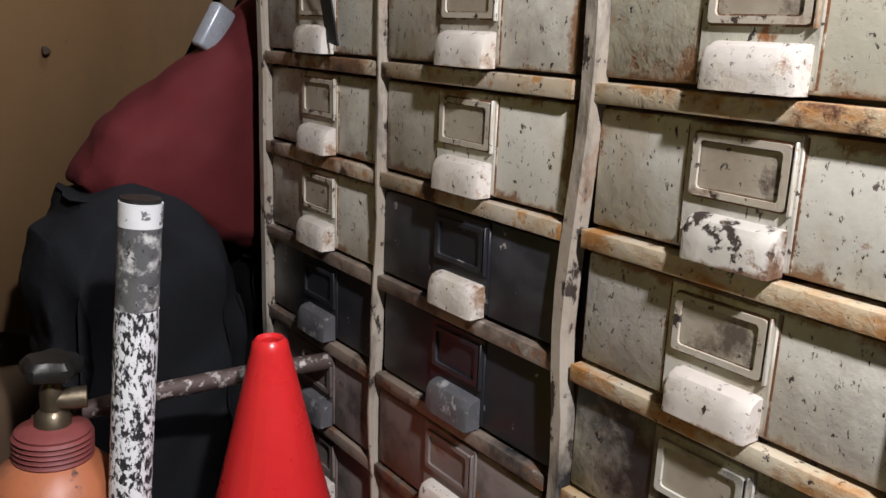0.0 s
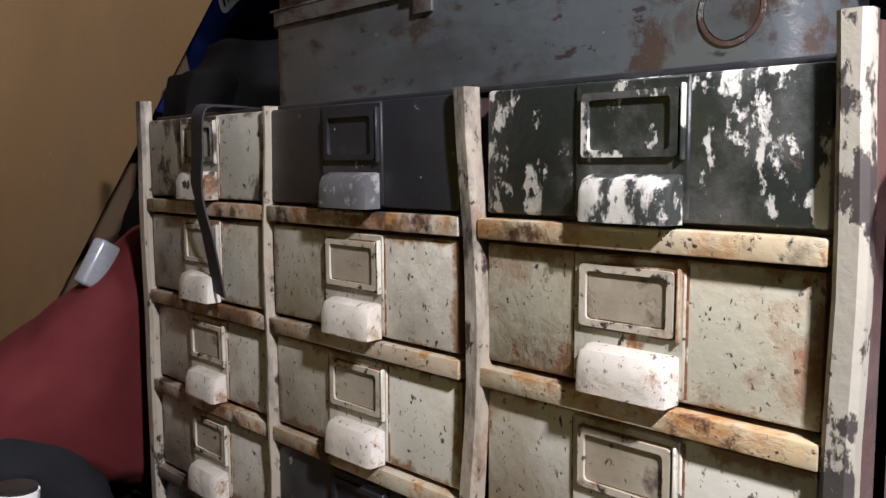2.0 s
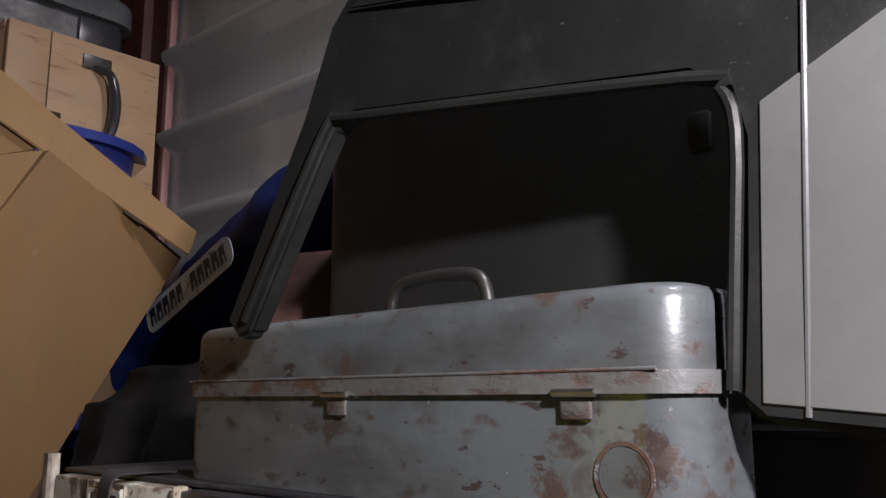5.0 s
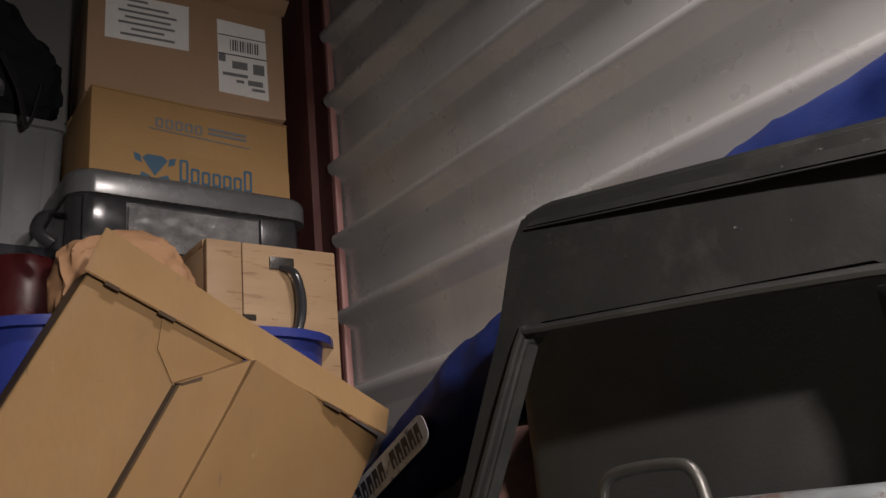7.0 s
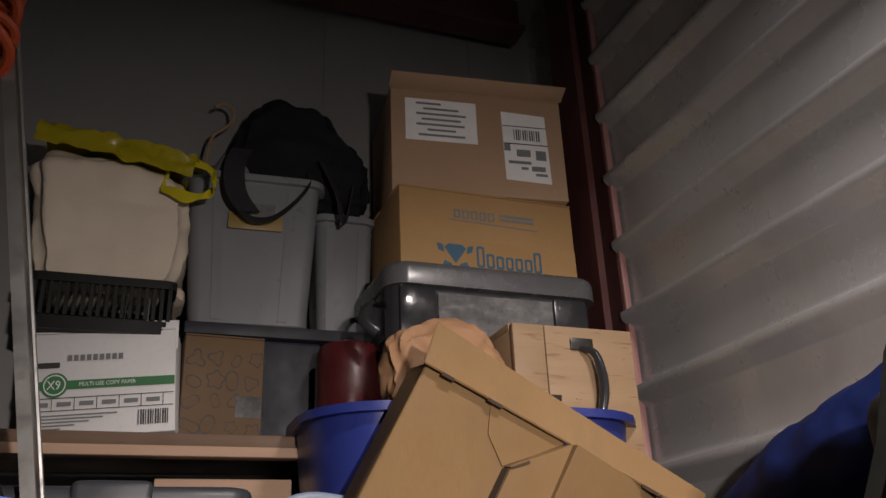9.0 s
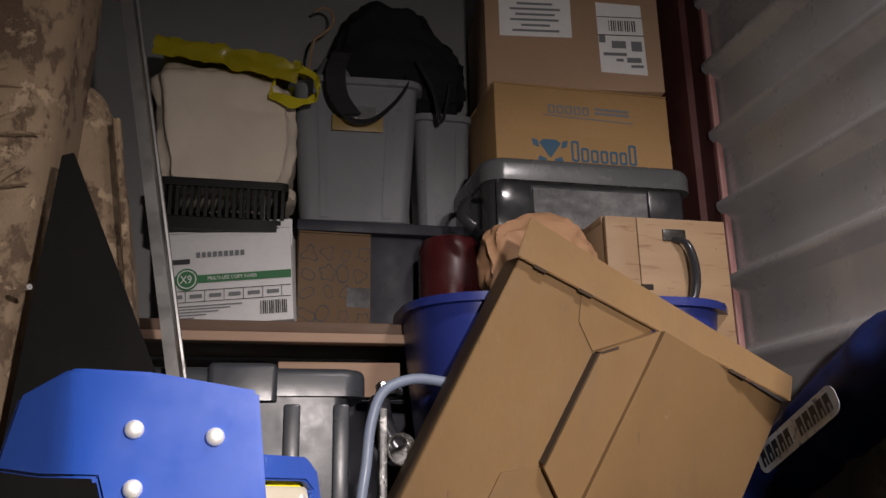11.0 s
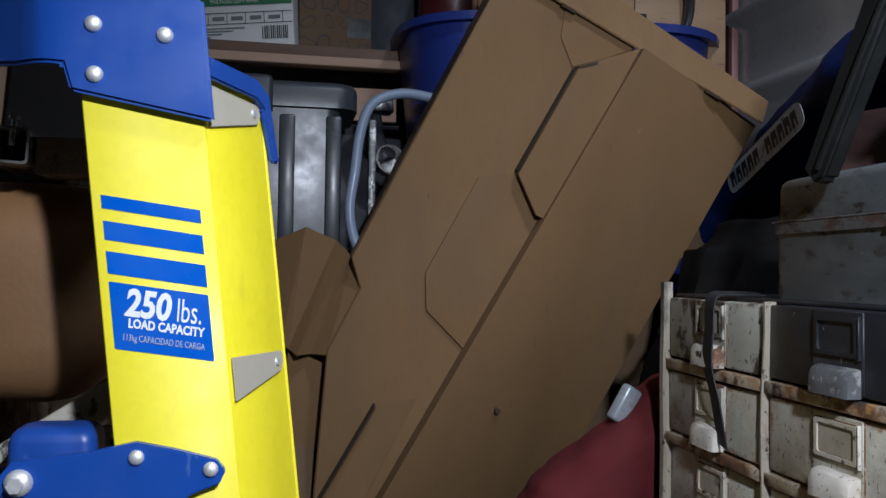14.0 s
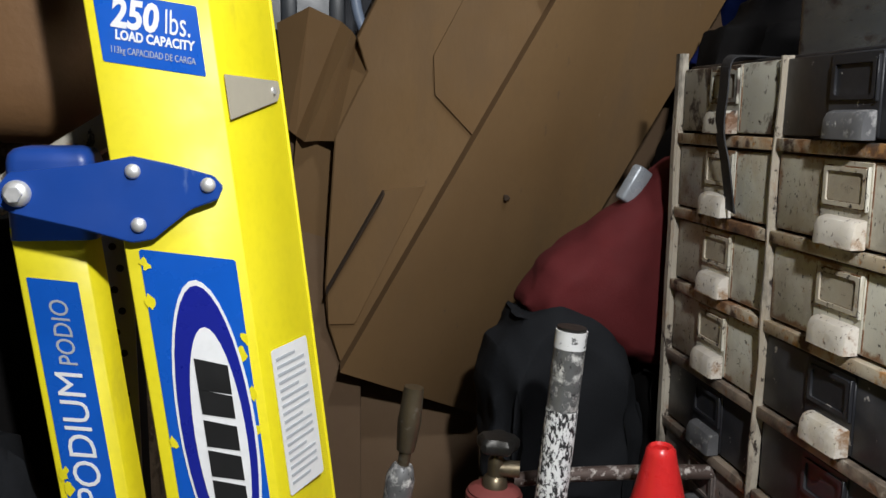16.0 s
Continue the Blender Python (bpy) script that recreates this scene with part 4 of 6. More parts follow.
ladder = thing("step_ladder", "yellow fibreglass podium step ladder with blue caps", "ladder")
RY = 0.572
SEC = [(-0.19, RY), (-0.086, RY), (-0.036, RY + 0.105), (-0.041, RY + 0.108), (-0.089, RY + 0.006), (-0.184, RY + 0.006), (-0.176, RY + 0.06), (-0.182, RY + 0.06)]
part("front_rail", leaning(SEC, 0.0, 1.42), M_YELLOW, ladder, "yellow channel rail with stickers")
SEC2 = [(-0.294, 0.606), (-0.232, 0.606), (-0.221, 0.63), (-0.226, 0.633), (-0.235, 0.612), (-0.289, 0.612), (-0.285, 0.64), (-0.29, 0.64)]
part("rail_lip", leaning([(-0.041, RY + 0.104), (-0.034, RY + 0.104), (-0.034, RY + 0.112), (-0.041, RY + 0.112)], 0.0, 1.4), M_YELLOW, ladder)
part("rear_rail", leaning(SEC2, 0.0, 1.02), M_YELLOW, ladder, "yellow rear rail")
# the far pair of rails, hidden behind the steps
part("front_rail", leaning([(0.05, 0.98), (0.12, 0.93), (0.123, 0.935), (0.053, 0.985)], 0.0, 0.34), M_YELLOW, ladder)
XZ = Matrix(((1, 0, 0, 0), (0, 0, 1, 0), (0, 1, 0, 0), (0, 0, 0, 1)))


def plate(points, y, thick, bevel=0.003):
    """A plate in x, z that stands out from y towards the viewer's side."""
    return prism(points, thick, bevel, m=Matrix.Translation((0, y - thick, 0)) @ XZ)


bm = plate([(-0.322, 1.424), (-0.306, 1.481), (-0.262, 1.499), (-0.2, 1.496), (-0.119, 1.482), (-0.107, 1.371), (-0.229, 1.393), (-0.236, 1.416), (-0.28, 1.418)], RY - 0.001, 0.012)
for x in (-0.25, -0.262, -0.275):
    bmesh.ops.bisect_plane(bm, geom=bm.verts[:] + bm.edges[:] + bm.faces[:], plane_co=(x, 0, 0), plane_no=(1, 0, 0))
for v in bm.verts:
    v.co.y += 0.9 * max(0.0, -0.255 - v.co.x)
cap = part("top_cap", bm, M_BLUE, ladder, "blue moulded top cap")
part("cap_top", box(-0.29, -0.125, RY + 0.02, RY + 0.11, 1.462, 1.478, 0.004), M_BLUE, cap)


def rivet(x, z, y, r, parent, hexed=False):
    m = Matrix.Translation((x, y, z)) @ Matrix.Rotation(radians(90), 4, "X")
    bm = lathe([(r * 1.02, 0), (r, r * 0.25), (r * 0.8, r * 0.55), (r * 0.4, r * 0.75), (0, r * 0.8)], 18, m=m)
    ob = part("rivet", bm, M_RIVET, parent, "domed bright rivet")
    if hexed:
        part("bolt_head", lathe([(r * 0.6, 0), (r * 0.6, r * 1.1), (0, r * 1.1)], 6, m=m), M_RIVET, ob)
    return ob


for x, z in ((-0.211, 1.452), (-0.151, 1.446), (-0.209, 1.408)):
    rivet(x, z, RY - 0.013, 0.0072, cap)
hinge = part("hinge_plate", plate([(-0.282, 1.056), (-0.268, 1.073), (-0.207, 1.079), (-0.168, 1.087), (-0.135, 1.08), (-0.099, 1.07), (-0.091, 1.06), (-0.096, 1.049), (-0.12, 1.04), (-0.152, 1.014), (-0.17, 1.011), (-0.21, 1.023), (-0.266, 1.037), (-0.28, 1.045)], RY - 0.001, 0.01, 0.0012), M_BLUE, ladder, "blue hinge plate with steel rivets")
for x, z, r, hx in ((-0.262, 1.055, 0.0115, True), (-0.167, 1.074, 0.0066, False), (-0.164, 1.027, 0.0066, False), (-0.104, 1.062, 0.0066, False)):
    rivet(x, z, RY - 0.011, r, hinge, hx)
part("rear_cap", soft_block(-0.286, -0.21, 0.602, 0.66, 1.008, 1.093, 0.012, 0.014), M_BLUE, ladder, "blue cap of the rear rail")
GL = Vector((0.05, 0.105, 0)).normalized()


def on_flange(z, lift):
    """A frame on the rail's flange: x along it, y up the lean, z outwards."""
    x = -0.086 + LEAN_X * (z - 1.1)
    return Matrix(((GL.x, LEAN_X, GL.y, x + GL.y * lift), (GL.y, 0, -GL.x, RY - GL.x * lift), (0, 1, 0, z), (0, 0, 0, 1)))


for z in (1.385, 1.135):
    g = part("gusset", prism([(0.005, -0.016), (0.1, 0.002), (0.108, 0.012), (0.106, 0.022), (0.005, 0.024)], 0.002, 0.0006, m=on_flange(z, 0.0015)), M_GUSSET, ladder, "cream moulded step gusset")
    part("rivet", lathe([(0.0042, 0), (0.0036, 0.002), (0, 0.003)], 12, m=on_flange(z, 0.0034) @ Matrix.Translation((0.092, 0.012, 0))), M_RIVET, g)

part("cap_cheek", prism([(0.0, 0.028), (0.0, 0.048), (0.1, 0.048), (0.122, 0.036), (0.131, -0.034), (0.118, -0.034), (0.108, 0.018), (0.092, 0.027)], 0.008, 0.002, m=on_flange(1.385, 0.0015)), M_BLUE, cap)

# stickers on the rail, in the rail's own directions
E1, E2 = Vector((1, 0, -0.135)).normalized(), Vector((LEAN_X, 0, 1)).normalized()


def on_rail(x, y, z, lift=0.0):
    """A frame on the rail: x across, y up the rail, z towards the viewer."""
    return Matrix(((E1.x, E2.x, 0, x), (E1.y, E2.y, -1, y - lift), (E1.z, E2.z, 0, z), (0, 0, 0, 1)))


def sticker(name, pts, m, material, parent, label=""):
    return part(name, prism(pts, 0.0006, 0, m=m), material, parent, label, smooth=False)


base = on_rail(-0.204, RY, 1.304)
for v, h in ((-0.012, 0.012), (-0.04, 0.017), (-0.07, 0.02)):
    sticker("stripe", [(0, v), (0.086, v), (0.086, v + h), (0, v + h)], base, M_STICK_BLUE, ladder)
plate_s = sticker("capacity_sticker", rounded(0, 0.086, -0.137, -0.077, 0.001, 1), base, M_STICK_BLUE, ladder, "blue load capacity sticker")
up = on_rail(-0.204, RY, 1.304, 0.0008)
letters("250", 0.034, up @ Matrix.Translation((0.011, -0.105, 0)), M_STICK_WHITE, plate_s, bold=0.0012, shear=0.32, squeeze=0.76)
letters("lbs.", 0.031, up @ Matrix.Translation((0.055, -0.105, 0)), M_STICK_WHITE, plate_s, shear=0.28, squeeze=0.56)
letters("LOAD CAPACITY", 0.0115, up @ Matrix.Translation((0.013, -0.116, 0)), M_STICK_WHITE, plate_s, bold=0.0004, shear=0.2, squeeze=0.74)
letters("113kg CAPACIDAD DE CARGA", 0.0085, up @ Matrix.Translation((0.007, -0.128, 0)), M_STICK_GREY, plate_s, shear=0.2, squeeze=0.62)
lg = on_rail(-0.167, RY, 1.004)
logo = sticker("emblem_sticker", rounded(0, 0.085, -0.36, 0, 0.002, 1), lg, M_STICK_BLUE, ladder, "blue sticker with a white oval emblem")


def oval(cx, cy, rx, ry, m, material):
    sticker("oval", [(cx + rx * math.cos(2 * math.pi * k / 36), cy + ry * math.sin(2 * math.pi * k / 36)) for k in range(36)], m, material, logo)


oval(0.046, -0.165, 0.036, 0.142, on_rail(-0.167, RY, 1.004, 0.0008), M_STICK_WHITE)
oval(0.046, -0.165, 0.0335, 0.137, on_rail(-0.167, RY, 1.004, 0.0015), M_STICK_NAVY)
oval(0.048, -0.175, 0.024, 0.108, on_rail(-0.167, RY, 1.004, 0.0022), M_STICK_WHITE)
lg3 = on_rail(-0.167, RY, 1.004, 0.003)
for k, h in enumerate((0.03, 0.024, 0.026, 0.026, 0.024, 0.026)):
    v = -0.098 - 0.03 * k
    sticker("bar", [(0.034, v - h), (0.064, v - h - 0.002), (0.064, v - 0.004), (0.034, v)], lg3, M_STICK_BLACK, logo)
rs = on_rail(-0.273, 0.606, 0.974)
rear_s = sticker("name_sticker", rounded(0, 0.045, -0.4, 0, 0.001, 1), rs, M_STICK_BLUE, ladder, "blue sticker with vertical lettering")
side = on_rail(-0.273, 0.606, 0.974, 0.0008) @ Matrix.Translation((0.034, -0.225, 0)) @ Matrix.Rotation(radians(90), 4, "Z")
letters("PODIUM", 0.036, side, M_STICK_WHITE, rear_s, bold=0.0, squeeze=1.0)
letters("PODIO", 0.024, side @ Matrix.Translation((0.142, 0.002, 0)), M_STICK_GREY, rear_s, squeeze=0.86)
# chips where the stickers have worn through to the rail
rc = random.Random(8)
for z, x in ((0.93, 0.083), (0.915, 0.079), (0.875, 0.084), (0.84, 0.082), (0.99, 0.004), (0.955, 0.002), (0.82, 0.003)):
    pts = [(x + rc.uniform(0.003, 0.009) * math.cos(a) * 0.7, z - 1.004 + rc.uniform(0.003, 0.009) * math.sin(a)) for a in [2 * math.pi * k / 11 for k in range(11)]]
    sticker("worn_chip", pts, on_rail(-0.167, RY, 1.004, 0.0007), M_YELLOW, logo)
for z, x in ((0.78, 0.001), (0.765, 0.003), (0.74, 0.0)):
    pts = [(x + rc.uniform(0.003, 0.009) * math.cos(a) * 0.7, z - 0.974 + rc.uniform(0.003, 0.01) * math.sin(a)) for a in [2 * math.pi * k / 11 for k in range(11)]]
    sticker("worn_chip", pts, on_rail(-0.273, 0.606, 0.974, 0.0007), M_YELLOW, rear_s)
# notice on the flange
FL = Vector((0.062, 0.105, 0)).normalized()
fm = Matrix(((FL.x, E2.x, FL.y, -0.074), (FL.y, E2.y, -FL.x, RY + 0.02), (FL.z, E2.z, 0, 0.9), (0, 0, 0, 1)))
fm = Matrix.Translation((LEAN_X * -0.17 + 0.001, -0.001, 0)) @ fm
notice = sticker("notice", rounded(0.0, 0.066, -0.15, 0, 0.002, 1), fm, M_WHITE, ladder, "white printed notice")
for k in range(17):
    w = 0.05 if k % 4 else 0.034
    sticker("bar", [(0.006, -0.012 - 0.008 * k), (0.006 + w, -0.012 - 0.008 * k), (0.006 + w, -0.009 - 0.008 * k), (0.006, -0.009 - 0.008 * k)], fm @ Matrix.Translation((0, 0, 0.0007)), M_STICK_GREY, notice)

# ---- tall things by the cabinet ----
cone = thing("traffic_cone", "plain glossy red plastic traffic cone", "cone", at=pose(0.474, 0.855, 0))
part("shell", lathe([(0.185, 0.02), (0.172, 0.03), (0.022, 0.655), (0.0205, 0.663), (0.016, 0.668), (0.011, 0.664), (0.01, 0.6)], 40), M_CONE, cone)
part("base", box(-0.17, 0.17, -0.17, 0.17, 0, 0.022, 0.01), M_CONE, cone)

pipe = thing("steel_pipe", "upright steel pipe with flaked white and black paint", "pipe")
P0, P1 = Vector((0.272, 0.885, 0)), Vector((0.345, 0.88, 0.838))


def along(t0, t1, r, n=24):
    a, b = P0.lerp(P1, t0), P0.lerp(P1, t1)
    return tube([a, b], r, n, smooth=1)


part("shaft", along(0, 0.86, 0.0228), M_PIPE, pipe, "flaked white and black painted shaft")
part("collar", along(0.86, 0.965, 0.0222), M_PIPE_TOP, pipe, "worn grey bare end")
part("end_band", along(0.965, 0.995, 0.0224), M_PIPE_BAND, pipe, "white painted end band")
part("rim", along(0.995, 1.0, 0.0206), M_DARK_STEEL, pipe)

tank = thing("gas_cylinder", "scuffed orange gas cylinder with a brass valve", "gas cylinder", at=pose(0.228, 0.955, -0.0, 0, 3, 0))
part("body", lathe([(0, 0.0), (0.07, 0.004), (0.076, 0.02), (0.076, 0.462), (0.073, 0.492), (0.064, 0.52), (0.044, 0.538), (0.036, 0.541), (0, 0.542)], 36), M_TANK, tank)
prof = [(0.041, 0.536)]
for k in range(5):
    prof += [(0.043, 0.541 + 0.006 * k), (0.0395, 0.544 + 0.006 * k)]
part("collar", lathe(prof + [(0.04, 0.571), (0.03, 0.577), (0.0, 0.578)], 32), M_COLLAR, tank, "faded red threaded collar")
valve = part("valve", lathe([(0.02, 0.577), (0.018, 0.59), (0.013, 0.595), (0.013, 0.617), (0.009, 0.625), (0.009, 0.637), (0, 0.637)], 12), M_BRASS, tank, "tarnished brass valve")
part("outlet", tube([(0, 0, 0.605), (0.034, -0.01, 0.607)], 0.0125, 12), M_BRASS, valve)
bm = lathe([(0.0, 0.633), (0.026, 0.634), (0.03, 0.639), (0.03, 0.649), (0.024, 0.656), (0, 0.657)], 24)
for v in bm.verts:
    a = math.atan2(v.co.y, v.co.x)
    k = 1 + 0.13 * math.cos(5 * a) if math.hypot(v.co.x, v.co.y) > 0.02 else 1
    v.co.x *= k
    v.co.y *= k
part("valve_wheel", bm, M_DARK_STEEL, valve, "dark lobed valve wheel")
part("tag", box(0.03, 0.055, -0.0705, -0.062, 0.445, 0.458, 0.001), M_WHITE, tank)
for k in range(4):
    a = radians(-100 + 9 * k)
    part("mark", box(0.0705 * math.cos(a) - 0.004, 0.0705 * math.cos(a) + 0.003, 0.0725 * math.sin(a) - 0.0015, 0.0725 * math.sin(a) + 0.002, 0.487, 0.5, 0.0005), M_INK, tank, smooth=False)

one("rusty_pipe", tube([(0.25, 1.02, 0.55), (0.37, 0.985, 0.572), (0.5, 0.95, 0.585), (0.62, 0.92, 0.59)], 0.0115, 14), M_RUST_PIPE, "short rust-scaled pipe lying across the pile", "pipe")

wand = thing("spray_wand", "old brass and steel spray wand standing upright", "tool")
part("grip", tube([(0.052, 0.86, 0.0), (0.098, 0.86, 0.61)], 0.012, 14), M_DARK_STEEL, wand)
part("nozzle", tube([(0.098, 0.86, 0.6), (0.104, 0.86, 0.64), (0.108, 0.86, 0.66)], [0.019, 0.02, 0.013], 16), M_PIPE_TOP, wand, "whitened metal nozzle")
part("coupling", tube([(0.108, 0.86, 0.66), (0.111, 0.86, 0.68)], 0.0085, 12), M_BRASS, wand)
part("tip", tube([(0.111, 0.86, 0.68), (0.116, 0.86, 0.72), (0.122, 0.86, 0.768)], [0.012, 0.016, 0.013], 14), M_BRASS, wand)

# ---- cloth and bags between the carton and the cabinet ----
one("black_coat", bundle([(0.275, 0.0), (0.285, 0.5), (0.28, 0.7), (0.315, 0.775), (0.37, 0.825), (0.46, 0.82), (0.53, 0.76), (0.59, 0.7), (0.59, 0.0)], 1.1, 0.24, 3, 0.04, 0.02, 5, 16), M_BLACK_CLOTH, "crumpled black coat heaped up from the floor", "coat")
one("red_blanket", bundle([(0.345, 0.76), (0.37, 0.845), (0.44, 0.905), (0.53, 0.965), (0.6, 1.02), (0.66, 1.075), (0.75, 1.075), (0.75, 0.66), (0.56, 0.655), (0.5, 0.7)], 1.15, 0.17, 5, 0.03, 0.012, 6, 12), M_RED_CLOTH, "folded maroon blanket pushed against the cabinet", "blanket")
# black bundles added to stand in for the shaded gap by the cabinet
one("dark_sack", bundle([(0.6, 0.0), (0.62, 0.9), (0.7, 1.2), (0.76, 1.35), (0.98, 1.37), (1.02, 0.0)], 1.2, 0.22, 11, 0.05, 0.016, 6, 4), M_BLACK_BOARD, "tall black filler for the shaded gap behind the cabinet", "sack")
one("dark_sack", bundle([(0.59, 0.0), (0.6, 0.7), (0.7, 0.71), (0.74, 0.0)], 1.14, 0.2, 13, 0.03, 0.016, 7), M_BLACK_BOARD, "black filler beside the cabinet under the blanket", "sack")
one("grey_clip", box(-0.018, 0.018, -0.012, 0.012, -0.035, 0.035, 0.006, 3, m=pose(0.566, 1.22, 1.005, 10, 28, 20)), M_GREYBLUE, "small grey plastic clip on the carton edge", "clip")

# ---- on and beside the cabinet ----
AX = Matrix(((0, 0, 1, 0), (1, 0, 0, 0), (0, 1, 0, 0), (0, 0, 0, 1)))
chair = thing("folding_chair", "dusty charcoal plastic folding chair back with an opening", "chair")
arch = [(0.684, 1.357), (0.703, 1.352), (0.724, 1.372), (0.612, 1.557), (0.575, 1.64), (0.552, 1.663), (0.515, 1.664), (0.155, 1.588), (0.05, 1.567), (0.035, 1.55), (0.055, 1.28), (0.07, 1.27), (0.19, 1.281), (0.205, 1.295), (0.198, 1.37), (0.193, 1.45), (0.2, 1.482), (0.225, 1.499), (0.54, 1.545), (0.566, 1.54), (0.58, 1.52)]
part("back_frame", prism(arch, 0.024, 0.005, m=Matrix.Translation((0.586, 0, 0)) @ AX, seg=3), M_DARK_PLASTIC, chair)
part("rim", tube([(0.585, y, z) for y, z in ((0.69, 1.37), (0.58, 1.535), (0.56, 1.546), (0.535, 1.543), (0.225, 1.497), (0.203, 1.484), (0.195, 1.455), (0.2, 1.38), (0.206, 1.3))], 0.0045, 8, smooth=3), M_DARK_PLASTIC, chair, "paler rim of the opening")
part("fold_strip", prism([(0.545, 1.645), (0.53, 1.65), (0.05, 1.553), (0.05, 1.54)], 0.008, 0.002, m=Matrix.Translation((0.58, 0, 0)) @ AX), M_DARK_PLASTIC, chair)
for y0, y1 in ((0.165, 0.15), (0.118, 0.096)):
    part("rib", tube([(0.586, y0, 1.285), (0.585, (y0 + y1) / 2, 1.4), (0.586, y1, 1.53)], 0.002, 8, smooth=3), M_BIN_LID, chair, "pale moulded rib")
part("front_skin", prism([(0.19, 1.292), (0.18, 1.47), (0.06, 1.53), (0.072, 1.282)], 0.003, 0.001, m=Matrix.Translation((0.5845, 0, 0)) @ AX), M_CLEAR, chair, "scratched smoky face")
part("rear_leg", tube([(0.6, 0.12, 1.5), (0.75, 0.16, 1.3), (0.8, 0.2, 1.22)], 0.012, 10), M_DARK_PLASTIC, chair)

# the chair leans back at the end beside the chest
PIVOT = Vector((0.08, 0.0, 1.3))
for ob in chair.children:
    for v in ob.data.vertices:
        v.co = PIVOT + (v.co - PIVOT) * (1 + 0.15 * min(1.0, max(0.0, (0.6 - v.co.y) / 0.4)))

# case widened past the chest: its black also stands in for shade there
case = thing("black_case", "large black textured hard case behind the tool chest", "case")
part("shell", soft_block(0.765, 0.93, 0.0, 0.8, 1.209, 1.66, 0.04, 0.04), M_CASE, case)
part("clip", box(0.756, 0.766, 0.285, 0.305, 1.5, 1.535, 0.003), M_DARK_PLASTIC, case)
for z in (1.27, 1.33):
    part("rib", tube([(0.766, 0.06, z), (0.766, 0.72, z)], 0.006, 8), M_CASE, case)

brolly = thing("umbrella_bag", "long royal blue nylon umbrella bag with a white label", "bag")
bag_pts = [(0.93, 1.72, 1.2), (0.95, 1.56, 1.36), (0.97, 1.38, 1.47), (0.985, 1.12, 1.6), (1.0, 0.86, 1.68), (1.01, 0.58, 1.745), (1.01, 0.25, 1.79), (1.01, -0.1, 1.8), (1.0, -0.2, 1.79)]
bm = tube(bag_pts, [0.03, 0.06, 0.075, 0.08, 0.08, 0.07, 0.065, 0.05, 0.02], 36, smooth=14)
for v in bm.verts:
    v.co += 0.014 * noise.noise_vector(v.co * 9) + 0.008 * noise.noise_vector(v.co * 26)
part("sleeve", bm, M_BLUE_CLOTH, brolly)
LD = Vector((0.0, -0.27, 0.115)).normalized()
LN = Vector((-0.95, -0.25, 0.1)).normalized()
LN = (LN - LD * LN.dot(LD)).normalized()
LU = LN.cross(LD)
if LU.z < 0:
    LU = -LU
lm = Matrix(((LD.x, LU.x, LN.x, 0.89), (LD.y, LU.y, LN.y, 1.31), (LD.z, LU.z, LN.z, 1.485), (0, 0, 0, 1)))
lab = part("label", prism(rounded(-0.13, 0.15, -0.028, 0.028, 0.02, 4), 0.002, 0, m=lm), M_WORN_LABEL, brolly, "worn white sewn label with plain dark blocks", smooth=False)
for k in range(11):
    x = -0.115 + 0.023 * k
    if k == 5:
        continue
    part("bar", prism([(x, -0.016), (x + 0.006, -0.016), (x + 0.006, 0.0), (x + 0.013, 0.0), (x + 0.013, -0.016), (x + 0.017, -0.016), (x + 0.017, 0.017), (x, 0.017)], 0.001, 0, m=lm @ Matrix.Translation((0, 0, 0.0022))), M_NAVY_SHADE, lab, smooth=False)
one("brown_picture_frame", box(-0.012, 0.012, -0.06, 0.06, 0, 0.3, 0.004, m=pose(0.8, 0.9, 1.209, 0, 14, 18)), M_SIDE, "reddish brown wooden frame standing on the cabinet", "frame")

flag = thing("small_flag", "small hanging flag with red and white stripes and white stars", "flag")
FY = 0.176


def drape(a, b):
    """The flag's cloth: a runs down the hoist from its top, b along the stripes."""
    x = 0.674 - 0.107 * a + 0.73 * b
    return (x, FY - 0.006 - 0.008 * math.sin(a * 7 + b * 14), 1.196 - 0.052 * a - 0.68 * b)


def cloth_patch(pts, lift=0.0, n=6):
    """A four-cornered piece of the flag from its corners in a, b."""
    bm = bmesh.new()
    (a0, b0), (a1, b1), (a2, b2), (a3, b3) = pts
    g = []
    for i in range(n + 1):
        row = []
        for j in range(n + 1):
            u, v = i / n, j / n
            a = (a0 * (1 - u) + a1 * u) * (1 - v) + (a3 * (1 - u) + a2 * u) * v
            b = (b0 * (1 - u) + b1 * u) * (1 - v) + (b3 * (1 - u) + b2 * u) * v
            row.append(bm.verts.new(Vector(drape(a, b)) + Vector((0, -lift, 0))))
        g.append(row)
    for i in range(n):
        for j in range(n):
            bm.faces.new((g[i][j], g[i + 1][j], g[i + 1][j + 1], g[i][j + 1]))
    bmesh.ops.solidify(bm, geom=bm.faces[:], thickness=0.001)
    return bm


